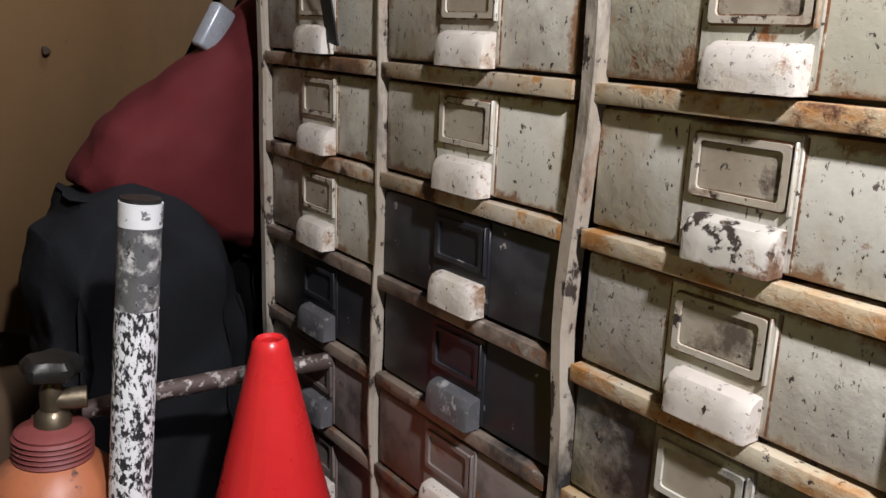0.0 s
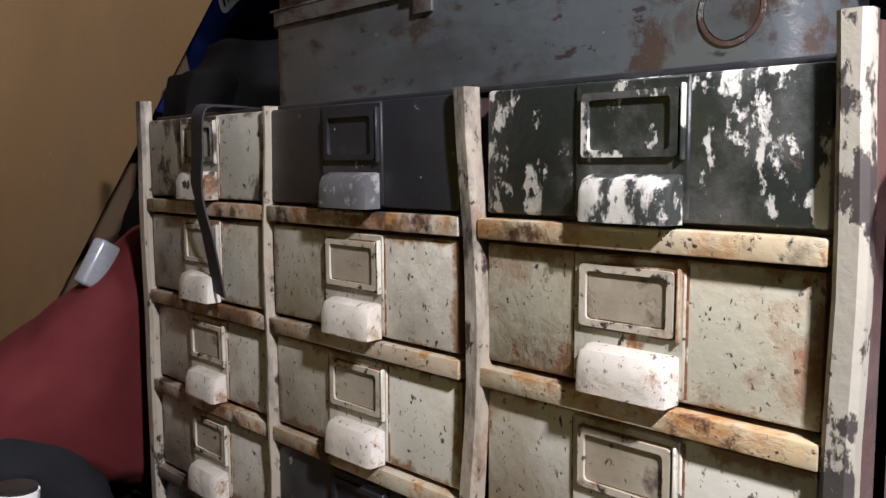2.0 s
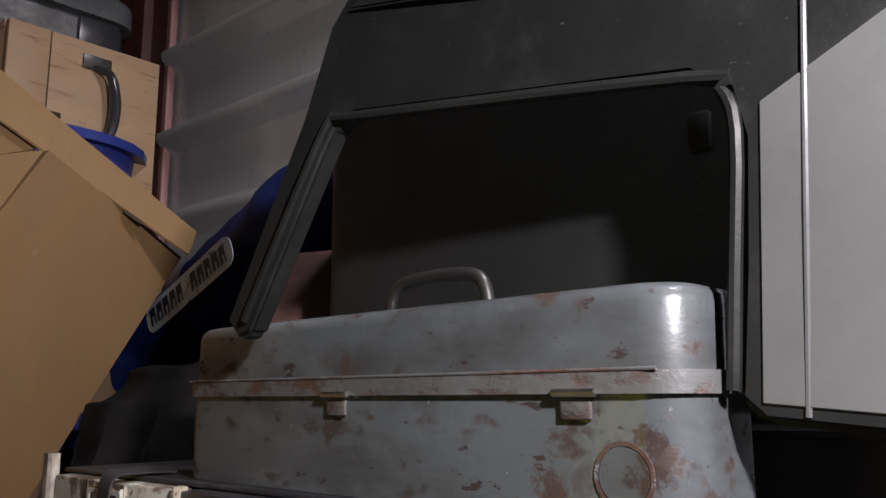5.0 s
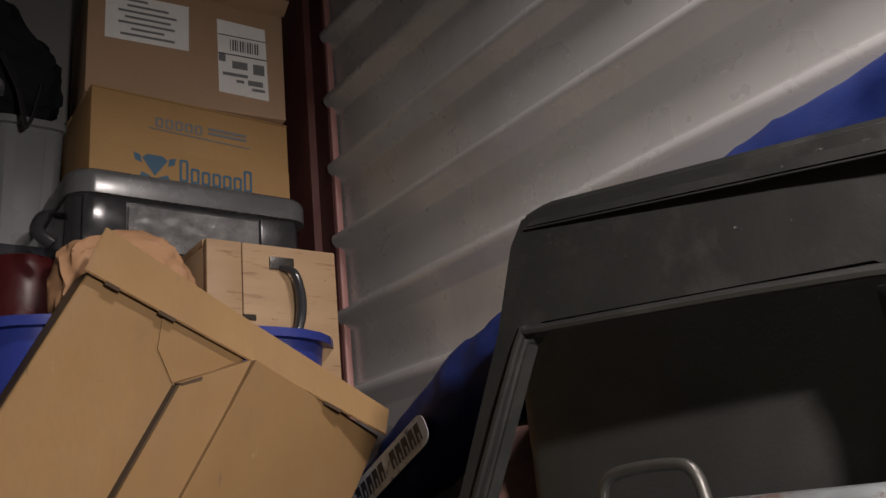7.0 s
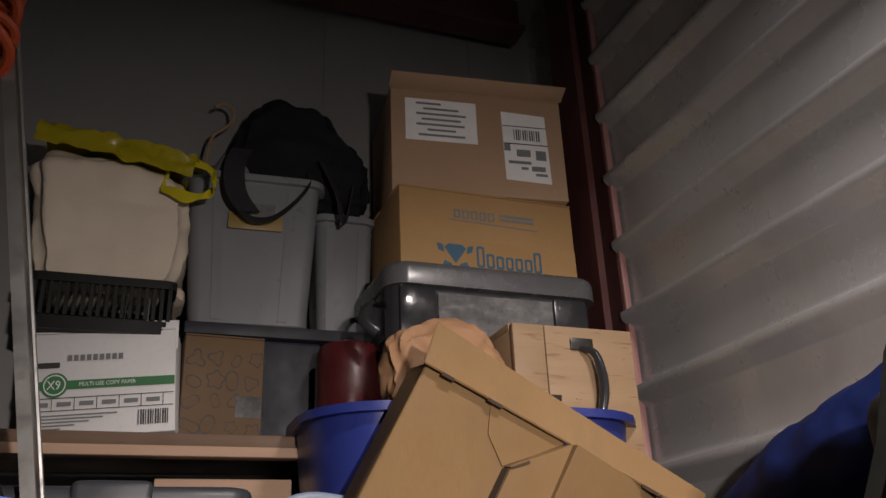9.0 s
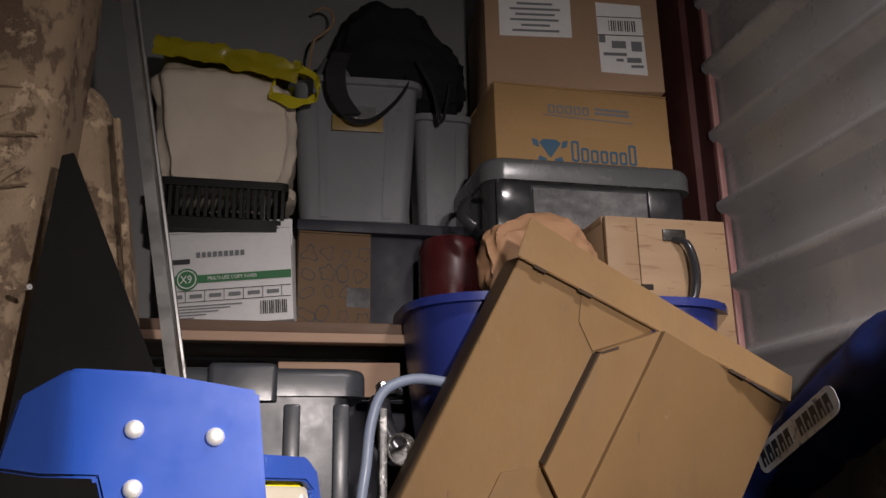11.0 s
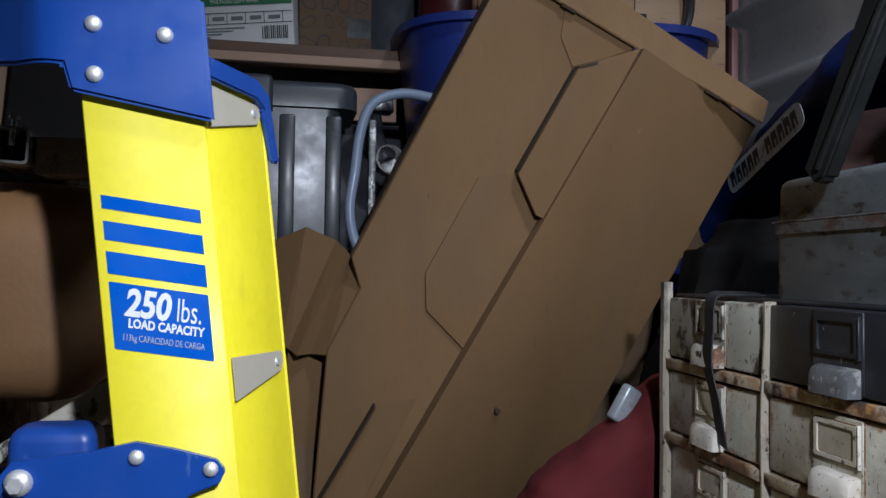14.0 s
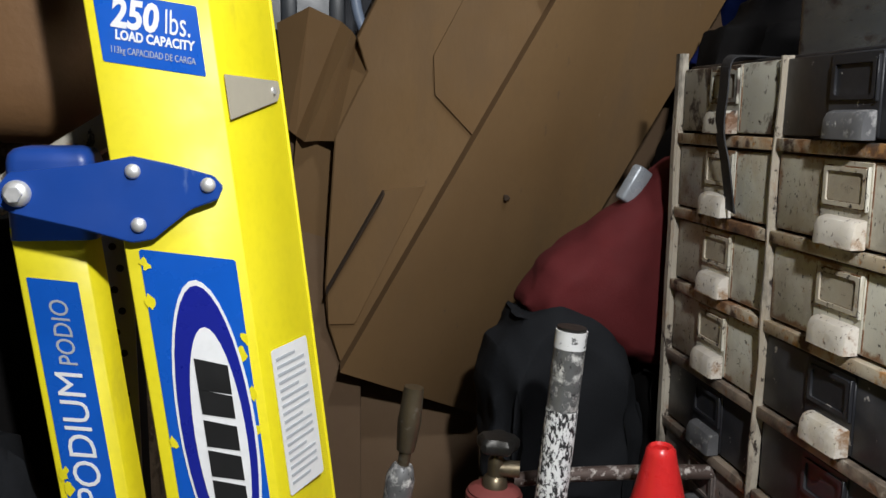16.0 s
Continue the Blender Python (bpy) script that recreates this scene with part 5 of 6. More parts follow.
for k in range(18):
    a0 = 1.0 - 0.065 * (k + 1)
    start = max(0.0, -a0 * 0.25)
    part("stripe", cloth_patch([(a0, start), (a0 + 0.065, max(0.0, -(a0 + 0.065) * 0.25)), (a0 + 0.065, 0.26), (a0, 0.26)]), M_RED_PRINT if k % 2 == 0 else M_FLAG_WHITE, flag)
canton = part("canton", cloth_patch([(-0.12, 0.02), (0.61, 0.0), (0.61, 0.064), (0.0, 0.115)], 0.002), M_FLAG_BLUE, flag, "dark blue field with white stars")
for i in range(8):
    for j in range(6):
        a, b = 0.55 - 0.082 * i, 0.008 + 0.0105 * j + 0.005 * i
        c = Vector(drape(a, b)) + Vector((0, -0.0036, 0))
        r = 0.0022
        pts = [(r * (1 if q % 2 == 0 else 0.42) * math.sin(q * math.pi / 5), r * (1 if q % 2 == 0 else 0.42) * math.cos(q * math.pi / 5)) for q in range(10)]
        part("star", prism(pts, 0.0006, 0, m=Matrix.Translation(c) @ XZ), M_FLAG_WHITE, canton, smooth=False)
part("stick", tube([(0.68, FY - 0.004, 1.13), (0.676, FY + 0.004, 1.198)], 0.003, 8), M_WOOD, flag)

strap = ribbon([(0.66, 0.935, 1.213), (0.61, 0.935, 1.214), (0.581, 0.935, 1.208), (0.574, 0.93, 1.16), (0.572, 0.93, 1.11), (0.576, 0.915, 1.06), (0.58, 0.9, 0.995)], (0.15, 1, 0.1), 0.036, 0.002)
one("black_strap", strap, M_STRAP, "black webbing strap hanging down over the drawers", "strap")

# ---- the stacked goods at the back ----


def kraft_box(name, x0, x1, y0, y1, z0, z1, material, label, group="", turn=0.0):
    """A closed carton: four walls with thickness, two top flaps with a seam, tape."""
    cx, cy = (x0 + x1) / 2, (y0 + y1) / 2
    ob = thing(name, label, "cardboard box", group, at=pose(cx, cy, z0, 0, 0, turn))
    w, d, h = (x1 - x0) / 2, (y1 - y0) / 2, z1 - z0
    bm = box(-w, w, -d, d, 0, h - 0.005, 0.004, 2)
    part("body", bm, material, ob)
    part("flap", box(-w, w, -d, -0.002, h - 0.005, h, 0.0015, 1), material, ob)
    part("flap", box(-w, w, 0.002, d, h - 0.005, h, 0.0015, 1), material, ob)
    return ob, w, d, h


FACE = Matrix(((1, 0, 0, 0), (0, 0, -1, 0), (0, 1, 0, 0), (0, 0, 0, 1)))


def print_on(parent, d, name, pts, material, lift=0.0006):
    """Print on the front of a carton, in metres across and up from the foot's middle."""
    return part(name, prism(pts, 0.0005, 0, m=Matrix.Translation((0, -d - lift + 0.0004, 0)) @ FACE), material, parent, smooth=False)


def rect(x0, x1, z0, z1):
    return [(x0, z0), (x1, z0), (x1, z1), (x0, z1)]


def front(d, x, z, lift=0.0012):
    return Matrix.Translation((x, -d - lift, z)) @ FACE


# white carton of copy paper
paper, w, d, h = kraft_box("paper_carton", -0.305, -0.008, 1.88, 2.12, 1.766, 2.0, M_WHITE_CARD, "white copy paper carton with a green band", turn=-7)
paper.matrix_world = pose(-0.152, 1.995, 1.777, 0, -4, -9)
part("raised_flap", box(-0.02, 0.145, -d - 0.003, -d + 0.002, h - 0.05, h + 0.018, 0.001, m=pose(0, 0, 0, -2, 2, 0)), M_WHITE_CARD, paper, "lifted top flap")
print_on(paper, d, "green_band", rect(-w + 0.001, w - 0.002, 0.103, 0.122), M_GREEN, 0.004)
rg = [2 * math.pi * k / 24 for k in range(24)]
print_on(paper, d, "green_disc", [(-0.098 + 0.027 * math.cos(a), 0.113 + 0.027 * math.sin(a)) for a in rg], M_GREEN, 0.0046)
print_on(paper, d, "white_disc", [(-0.098 + 0.0225 * math.cos(a), 0.113 + 0.0225 * math.sin(a)) for a in rg], M_WHITE, 0.0052)
print_on(paper, d, "green_disc", [(-0.098 + 0.02 * math.cos(a), 0.113 + 0.02 * math.sin(a)) for a in rg], M_GREEN, 0.0058)
letters("X9", 0.027, front(d, -0.113, 0.1035, 0.0068), M_WHITE, paper, squeeze=0.85)
letters("MULTI-USE COPY PAPER", 0.0125, front(d, -0.05, 0.1085, 0.005), M_WHITE, paper, squeeze=0.86)
print_on(paper, d, "bar", rect(-w + 0.004, -0.09, 0.151, 0.163), M_INK, 0.004)
for k in range(9):
    x = -0.075 + 0.013 * k
    print_on(paper, d, "bar", rect(x, x + 0.009, 0.165, 0.178), M_INK_GREY, 0.0045)
for z0, x1 in ((0.084, w - 0.004), (0.057, w - 0.004)):
    print_on(paper, d, "rule", rect(-w + 0.006, x1, z0, z0 + 0.0016), M_INK, 0.004)
for k in range(6):
    x = -w + 0.012 + 0.045 * k
    print_on(paper, d, "bar", rect(x, x + 0.028, 0.067, 0.076), M_INK_GREY, 0.004)
    print_on(paper, d, "rule", rect(x + 0.034, x + 0.0352, 0.058, 0.084), M_INK, 0.004)
for k in range(5):
    print_on(paper, d, "bar", rect(-w + 0.01, 0.03 - 0.028 * k, 0.046 - 0.007 * k, 0.0488 - 0.007 * k), M_INK_GREY, 0.004)
for k in range(13):
    x = 0.072 + 0.005 * k
    print_on(paper, d, "bar", rect(x, x + (0.003 if k % 3 else 0.0018), 0.018, 0.05), M_INK, 0.004)

# black slotted basket with a canvas sack and yellow plastic bags
basket = thing("plastic_basket", "black plastic basket with slotted sides", "basket", at=pose(-0.19, 1.99, 2.001))
part("rim", ring_prism(rounded(-0.165, 0.145, -0.14, 0.13, 0.02, 3), rounded(-0.155, 0.135, -0.13, 0.12, 0.018, 3), 0.02, m=Matrix.Translation((0, 0, 0.105))), M_CASE, basket)
part("floor", box(-0.15, 0.13, -0.125, 0.115, 0.0, 0.006, 0.001), M_CASE, basket)
part("foot_band", ring_prism(rounded(-0.155, 0.135, -0.13, 0.12, 0.02, 3), rounded(-0.149, 0.129, -0.124, 0.114, 0.018, 3), 0.03), M_CASE, basket)
for k in range(18):
    part("slat", box(-0.155 + 0.0165 * k, -0.1455 + 0.0165 * k, -0.135, -0.131, 0.03, 0.106, 0.001, 1), M_CASE, basket)
for s in (-0.155, 0.13):
    for k in range(12):
        part("slat", box(s, s + 0.004, -0.125 + 0.02 * k, -0.113 + 0.02 * k, 0.03, 0.106, 0.001, 1), M_CASE, basket)
for k in range(4, 11):
    part("bottle_rib", box(-0.13 + 0.024 * k, -0.127 + 0.024 * k, -0.112, -0.106, 0.01, 0.09, 0.002, 1), M_TOTE_LIGHT, basket, "pale goods inside")
sack = bundle([(-0.35, 2.095), (-0.385, 2.3), (-0.39, 2.44), (-0.3, 2.455), (-0.2, 2.45), (-0.07, 2.425), (-0.03, 2.38), (-0.015, 2.26), (-0.03, 2.14), (-0.05, 2.095)], 1.875, 0.215, 21, 0.03, 0.015, 5.5, 3)
one("canvas_sack", sack, M_CANVAS, "creased natural canvas sack stuffed in the basket", "sack")


def film(rows, seed, amp, freq):
    """Thin plastic film through rows of points, crumpled in sharp creases."""
    bm = bmesh.new()
    fine = []
    n = 9
    for a, b in zip(rows, rows[1:]):
        for k in range(n):
            fine.append([Vector(p).lerp(Vector(q), k / n) for p, q in zip(a, b)])
    fine.append([Vector(p) for p in rows[-1]])
    grid = []
    off = Vector((seed, seed * 2.1, seed * 0.7))
    for row in fine:
        line = []
        for p, q in zip(row, row[1:]):
            for k in range(n):
                line.append(p.lerp(q, k / n))
        line.append(row[-1])
        out = []
        for p in line:
            w = p + 0.03 * noise.noise_vector(p * 14 + off)
            crease = 1 - 2 * abs(noise.noise(w * freq + off))
            out.append(bm.verts.new(p + Vector((0.3, -1, 0.8)) * amp * crease + amp * 0.8 * noise.noise_vector(p * freq * 2.3 + off)))
        grid.append(out)
    for a, b in zip(grid, grid[1:]):
        for k in range(len(a) - 1):
            bm.faces.new((a[k], a[k + 1], b[k + 1], b[k]))
    bmesh.ops.solidify(bm, geom=bm.faces[:], thickness=0.0012)
    return bm


bag = thing("yellow_plastic_bag", "crumpled yellow plastic bag draped on the canvas sack", "plastic bag")
part("film", film([[(-0.385, 2.06, 2.455), (-0.25, 2.06, 2.485), (-0.1, 2.06, 2.455), (-0.02, 2.04, 2.425)],
                   [(-0.38, 1.95, 2.505), (-0.25, 1.95, 2.500), (-0.1, 1.95, 2.475), (0.0, 1.94, 2.450)],
                   [(-0.385, 1.845, 2.485), (-0.25, 1.84, 2.470), (-0.12, 1.835, 2.455), (-0.03, 1.835, 2.435)],
                   [(-0.39, 1.838, 2.425), (-0.25, 1.832, 2.420), (-0.12, 1.832, 2.395), (-0.04, 1.838, 2.385)]], 3.1, 0.011, 17), M_YELLOW_BAG, bag)
bm = ribbon([(-0.09, 1.868, 2.425), (-0.095, 1.862, 2.375), (-0.085, 1.858, 2.360), (-0.03, 1.856, 2.345), (0.015, 1.858, 2.370), (0.02, 1.835, 2.385), (0.005, 1.864, 2.430), (-0.05, 1.845, 2.445)], (0.3, 0.35, 0.9), 0.034, 0.002, 8)
for v in bm.verts:
    v.co += 0.009 * noise.noise_vector(v.co * 30)
part("carry_loop", bm, M_YELLOW_BAG, bag, "yellow carry loop hanging over the sack")

# patterned carton and dark goods under the bins
pat, w, d, h = kraft_box("patterned_carton", -0.02, 0.165, 1.93, 2.13, 1.766, 2.03, M_CARD_SHADED, "brown carton printed with dark toy outlines", turn=3)
rp = random.Random(12)
for i in range(4):
    for j in range(4):
        cx, cz, r = -0.07 + 0.046 * i + rp.uniform(-0.008, 0.008), 0.045 + 0.055 * j + rp.uniform(-0.008, 0.008), rp.uniform(0.013, 0.021)
        ph, lobes, dep = rp.uniform(0, 6), rp.choice((2, 3, 5)), rp.uniform(0.15, 0.45)
        o = [(cx + r * (1 + dep * math.cos(lobes * a + ph)) * math.cos(a), cz + r * (1 + dep * math.cos(lobes * a + ph)) * math.sin(a)) for a in rg]
        q = [(cx + (x - cx) * 0.84, cz + (z - cz) * 0.84) for x, z in o]
        part("outline_print", ring_prism(o, q, 0.0005, m=Matrix.Translation((0, -d - 0.0003, 0)) @ FACE), M_INK, pat, smooth=False)
part("tape", box(0.03, 0.09, -d - 0.001, -d, 0.07, 0.12, 0), M_WRAP, pat, "shiny clear tape")
one("navy_carton", box(0.165, 0.31, 1.95, 2.14, 1.766, 2.03, 0.004), M_NAVY_SHADE, "dark navy printed carton", "cardboard box")
# added slab; the shade below the totes is put into its colour
one("flattened_carton", box(-0.02, 0.46, 1.93, 2.14, 2.032, 2.062, 0.004), M_NAVY_SHADE, "flattened carton under the bins, coloured dark for the shade there", "cardboard box")
one("red_canister", lathe([(0, 0), (0.075, 0.002), (0.08, 0.02), (0.08, 0.2), (0.07, 0.225), (0.03, 0.24), (0, 0.241)], 28, m=Matrix.Translation((0.36, 1.86, 1.77))), M_CRIMSON, "dark red plastic canister", "canister")


def open_tub(name, label, material, cx, cy, z0, wt, dt, wb, db, h, r, turn=0.0, rim=0.014, category="bin", at=None):
    """A tapered tub with thick walls, a rolled rim and side ribs."""
    ob = thing(name, label, category, at=pose(cx, cy, z0, 0, 0, turn))
    lo, hi = rounded(-wb / 2, wb / 2, -db / 2, db / 2, r * 0.8, 6), rounded(-wt / 2, wt / 2, -dt / 2, dt / 2, r, 6)
    tmp = bmesh.new()

    def loop(k, z, inset):
        return [tmp.verts.new(((a[0] * (1 - k) + b[0] * k) * (1 - inset / wt * 2), (a[1] * (1 - k) + b[1] * k) * (1 - inset / dt * 2), z)) for a, b in zip(lo, hi)]
    rings = [loop(0, 0, 0.01), loop(0.02, 0.008, 0), loop(1, h, 0), loop(1, h, 0.005), loop(0.02, 0.012, 0.005)]
    n = len(lo)
    for a, b in zip(rings, rings[1:]):
        for k in range(n):
            tmp.faces.new((a[k], a[(k + 1) % n], b[(k + 1) % n], b[k]))
    tmp.faces.new(rings[0])
    tmp.faces.new(rings[-1])
    part("tub", tmp, material, ob)
    o = rounded(-wt / 2 - rim, wt / 2 + rim, -dt / 2 - rim, dt / 2 + rim, r + rim, 6)
    i = rounded(-wt / 2 + 0.003, wt / 2 - 0.003, -dt / 2 + 0.003, dt / 2 - 0.003, r, 6)
    part("rim", ring_prism(o, i, 0.018, m=Matrix.Translation((0, 0, h - 0.012))), material, ob)
    for s in (-0.28, 0.28):
        xb, xt = s * wb, s * wt
        part("rib", prism([(xb - 0.012, 0.015), (xb + 0.012, 0.015), (xt + 0.012, h - 0.03), (xt - 0.012, h - 0.03)], 0.004, 0.0015, m=Matrix(((1, 0, 0, 0), (0, (dt - db) / 2 / -h, -1, -db / 2 + 0.001), (0, 1, 0, 0), (0, 0, 0, 1)))), material, ob)
    return ob


bin1 = open_tub("grey_tote", "silver grey plastic tote with a taped paper label", M_TOTE_LIGHT, 0.135, 2.03, 2.063, 0.34, 0.18, 0.285, 0.15, 0.4, 0.035, turn=-3)
part("label", box(-0.065, 0.07, -0.088, -0.085, 0.255, 0.3, 0.0005, m=pose(0, 0, 0, 2, 0, 0)), M_TAN_TAPE, bin1, "yellowed paper label under tape")
part("tape", box(-0.05, 0.05, -0.091, -0.088, 0.29, 0.325, 0.0005, m=pose(0, 0, 0, 2, 0, 0)), M_WRAP, bin1)
open_tub("grey_tote", "silver grey plastic tote behind the carton stack", M_TOTE_LIGHT, 0.385, 2.07, 2.063, 0.16, 0.14, 0.14, 0.12, 0.34, 0.03)
duffel = thing("black_duffel_bag", "soft black duffel bag with loose straps lying on the totes", "bag")
part("body", bundle([(0.07, 2.42), (0.045, 2.56), (0.095, 2.68), (0.165, 2.75), (0.3, 2.755), (0.385, 2.675), (0.46, 2.61), (0.47, 2.42), (0.36, 2.39), (0.2, 2.44)], 1.965, 0.15, 41, 0.025, 0.02, 8, 4), M_BLACK_CLOTH, duffel)
part("strap", ribbon([(0.06, 1.93, 2.47), (0.065, 1.905, 2.4), (0.1, 1.898, 2.335), (0.16, 1.897, 2.33), (0.22, 1.898, 2.38), (0.265, 1.91, 2.45), (0.27, 1.95, 2.5)], (0.1, 0.5, 0.8), 0.022, 0.003), M_STRAP, duffel, "black strap looped over the tote")
part("strap", ribbon([(0.09, 1.95, 2.55), (0.07, 1.915, 2.48), (0.075, 1.9, 2.4), (0.11, 1.897, 2.345)], (0.8, 0.3, 0.2), 0.06, 0.006), M_STRAP, duffel, "wide black strap end on the tote rim")
part("strap", ribbon([(0.3, 1.95, 2.55), (0.34, 1.93, 2.45), (0.36, 1.93, 2.36), (0.38, 1.96, 2.4), (0.4, 1.97, 2.5)], (0.3, 0.5, 0.5), 0.025, 0.004), M_STRAP, duffel)

one("white_cup", lathe([(0.04, 0), (0.045, 0.06), (0.042, 0.06), (0.037, 0.004), (0, 0.004)], 20, m=pose(0.05, 2.0, 2.47, 0, 30, 0)), M_TOTE_LIGHT, "pale plastic cup leaning in the tote", "cup")
one("wire_hanger", tube([(0.0, 2.05, 2.45), (0.015, 2.05, 2.62), (0.045, 2.05, 2.66), (0.07, 2.05, 2.69), (0.07, 2.05, 2.73), (0.045, 2.05, 2.745), (0.02, 2.05, 2.73)], 0.0045, 8), M_WOOD, "bent clothes hanger hook above the tote", "hanger")

# cartons on the black bin on the wooden crate
dia, w, d, h = kraft_box("printed_carton", 0.464, 0.957, 1.775, 2.12, 2.176, 2.415, M_CARD_GOLD, "golden brown carton with a blue printed emblem", turn=0.5)
print_on(dia, d, "band", rect(-w + 0.001, w - 0.001, 0.001, 0.1), M_CARD_GOLD)
gx, gz = -0.1, 0.055
print_on(dia, d, "emblem", [(gx - 0.03, gz + 0.02), (gx - 0.018, gz + 0.03), (gx + 0.018, gz + 0.03), (gx + 0.03, gz + 0.02), (gx, gz - 0.022)], M_INK_BLUE, 0.0014)
for s in (-1, 1):
    print_on(dia, d, "emblem", [(gx + s * 0.034, gz + 0.026), (gx + s * 0.05, gz + 0.03), (gx + s * 0.046, gz + 0.012), (gx + s * 0.03, gz + 0.006)], M_INK_BLUE, 0.0014)
    print_on(dia, d, "emblem", [(gx + s * 0.01, gz - 0.024), (gx + s * 0.03, gz - 0.016), (gx + s * 0.036, gz - 0.028), (gx + s * 0.012, gz - 0.032)], M_INK_BLUE, 0.0014)
for k in range(7):
    x = -0.042 + 0.027 * k
    hh = (0.058, 0.04, 0.036, 0.036, 0.036, 0.036, 0.058)[k]
    part("block", ring_prism(rounded(x, x + 0.022, 0.028, 0.028 + hh, 0.005, 2), rounded(x + 0.006, x + 0.016, 0.034, 0.022 + hh, 0.003, 2), 0.0005, m=Matrix.Translation((0, -d - 0.001, 0)) @ FACE), M_INK_BLUE, dia, smooth=False)
for k in range(5):
    x = -0.1 + 0.024 * k
    part("block", ring_prism(rounded(x, x + 0.019, 0.16, 0.185, 0.004, 2), rounded(x + 0.005, x + 0.014, 0.164, 0.181, 0.003, 2), 0.0005, m=Matrix.Translation((0, -d - 0.001, 0)) @ FACE), M_INK_GREY, dia, smooth=False)
print_on(dia, d, "rule", [(-0.115, 0.153), (0.14, 0.147), (0.14, 0.15), (-0.115, 0.156)], M_INK_GREY, 0.0014)
for z0 in (0.166, 0.178):
    print_on(dia, d, "bar", rect(0.03, 0.13, z0, z0 + 0.007), M_INK_GREY, 0.0014)
ship, w, d, h = kraft_box("shipping_carton", 0.478, 0.968, 1.785, 2.1, 2.417, 2.735, M_CARD_PINK, "pale brown shipping carton with white labels and an open flap", turn=-7)
part("open_flap", box(-w - 0.004, w + 0.006, -0.05, 0.0, -0.002, 0.002, 0.001, m=Matrix.Translation((0, -d, h)) @ Matrix.Rotation(radians(-22), 4, "X")), M_CARD_PINK, ship, "raised front flap")
lb = print_on(ship, d, "white_label", rect(-w + 0.04, -w + 0.24, 0.155, 0.285), M_WHITE)
for k, (a, b) in enumerate(((0.03, 0.1), (0.05, 0.15), (0.03, 0.17), (0.045, 0.155), (0.03, 0.165), (0.06, 0.14), (0.035, 0.165))):
    z = 0.268 - 0.0165 * k
    print_on(ship, d, "bar", rect(-w + 0.04 + a, -w + 0.04 + b, z, z + 0.0065), M_INK_GREY, 0.0012)
print_on(ship, d, "white_label", [(w - 0.175, 0.055), (w - 0.045, 0.048), (w - 0.05, 0.262), (w - 0.178, 0.268)], M_WHITE)
for k in range(12):
    x = w - 0.145 + 0.0065 * k
    print_on(ship, d, "bar", rect(x, x + (0.0038 if k % 3 else 0.002), 0.18, 0.213), M_INK, 0.0012)
for x0, x1, z0, z1 in ((w - 0.176, w - 0.048, 0.222, 0.2245), (w - 0.176, w - 0.048, 0.166, 0.169), (w - 0.175, w - 0.157, 0.144, 0.166), (w - 0.14, w - 0.1, 0.128, 0.15), (w - 0.085, w - 0.055, 0.12, 0.15), (w - 0.165, w - 0.1, 0.105, 0.114), (w - 0.1, w - 0.06, 0.085, 0.1), (w - 0.13, w - 0.11, 0.088, 0.096), (w - 0.09, w - 0.055, 0.07, 0.078)):
    print_on(ship, d, "bar", rect(x0, x1, z0, z1), M_INK_GREY if z1 - z0 > 0.004 else M_INK, 0.0012)

bbin = thing("storage_bin", "black storage bin with a smoky grey lid and clear wrap", "bin", at=pose(0.685, 1.9, 1.99))
part("tub", soft_block(-0.27, 0.27, -0.19, 0.19, 0, 0.125, 0.04), M_BIN, bbin)
part("lid", soft_block(-0.275, 0.288, -0.205, 0.205, 0.125, 0.186, 0.055, 0.02), M_BIN_LID, bbin, "smoky grey lid")
for x in (-0.2, 0.2):
    part("rib", box(x - 0.045, x + 0.045, -0.197, -0.188, 0.0, 0.12, 0.004), M_BIN, bbin)
bm = bmesh.new()
bmesh.ops.create_grid(bm, x_segments=26, y_segments=12, size=0.5)
for v in bm.verts:
    q = Vector((v.co.x * 0.3, 0, v.co.y * 0.1))
    v.co = Vector((q.x, -0.194 - 0.006 * abs(noise.noise(q * 34)), 0.06 + q.z))
bmesh.ops.solidify(bm, geom=bm.faces[:], thickness=0.0008)
part("clear_wrap", bm, M_WRAP, bbin, "crinkled shiny wrap")
part("clamp", tube([(-0.27, -0.1, 0.1), (-0.31, -0.16, 0.08), (-0.33, -0.19, 0.03), (-0.3, -0.2, 0.0)], 0.014, 10, flat=0.5), M_BIN, bbin, "black snap clamp")

crate = thing("wooden_crate", "pale pine crate with a black bail handle", "crate", at=pose(0.797, 1.7, 1.65))
for k in range(2):
    part("front_board", box(-0.15 + 0.083 * k * 1.0 if k == 0 else -0.072, -0.074 if k == 0 else 0.15, -0.15, -0.132, 0, 0.335, 0.002), M_WOOD, crate)
part("side_board", box(-0.15, -0.132, -0.132, 0.15, 0, 0.335, 0.002), M_WOOD, crate)
part("side_board", box(0.132, 0.15, -0.132, 0.15, 0, 0.335, 0.002), M_WOOD, crate)
part("lid_board", box(-0.152, 0.152, -0.132, 0.15, 0.322, 0.339, 0.002), M_WOOD, crate)
part("floor_board", box(-0.132, 0.132, -0.132, 0.15, 0, 0.016, 0.002), M_WOOD, crate)
part("handle", tube([(0.012, -0.152, 0.285), (0.034, -0.175, 0.27), (0.044, -0.182, 0.22), (0.042, -0.182, 0.17), (0.03, -0.175, 0.13), (0.01, -0.152, 0.12)], [0.006, 0.009, 0.011, 0.011, 0.009, 0.006], 12), M_BIN, crate, "black bail handle")
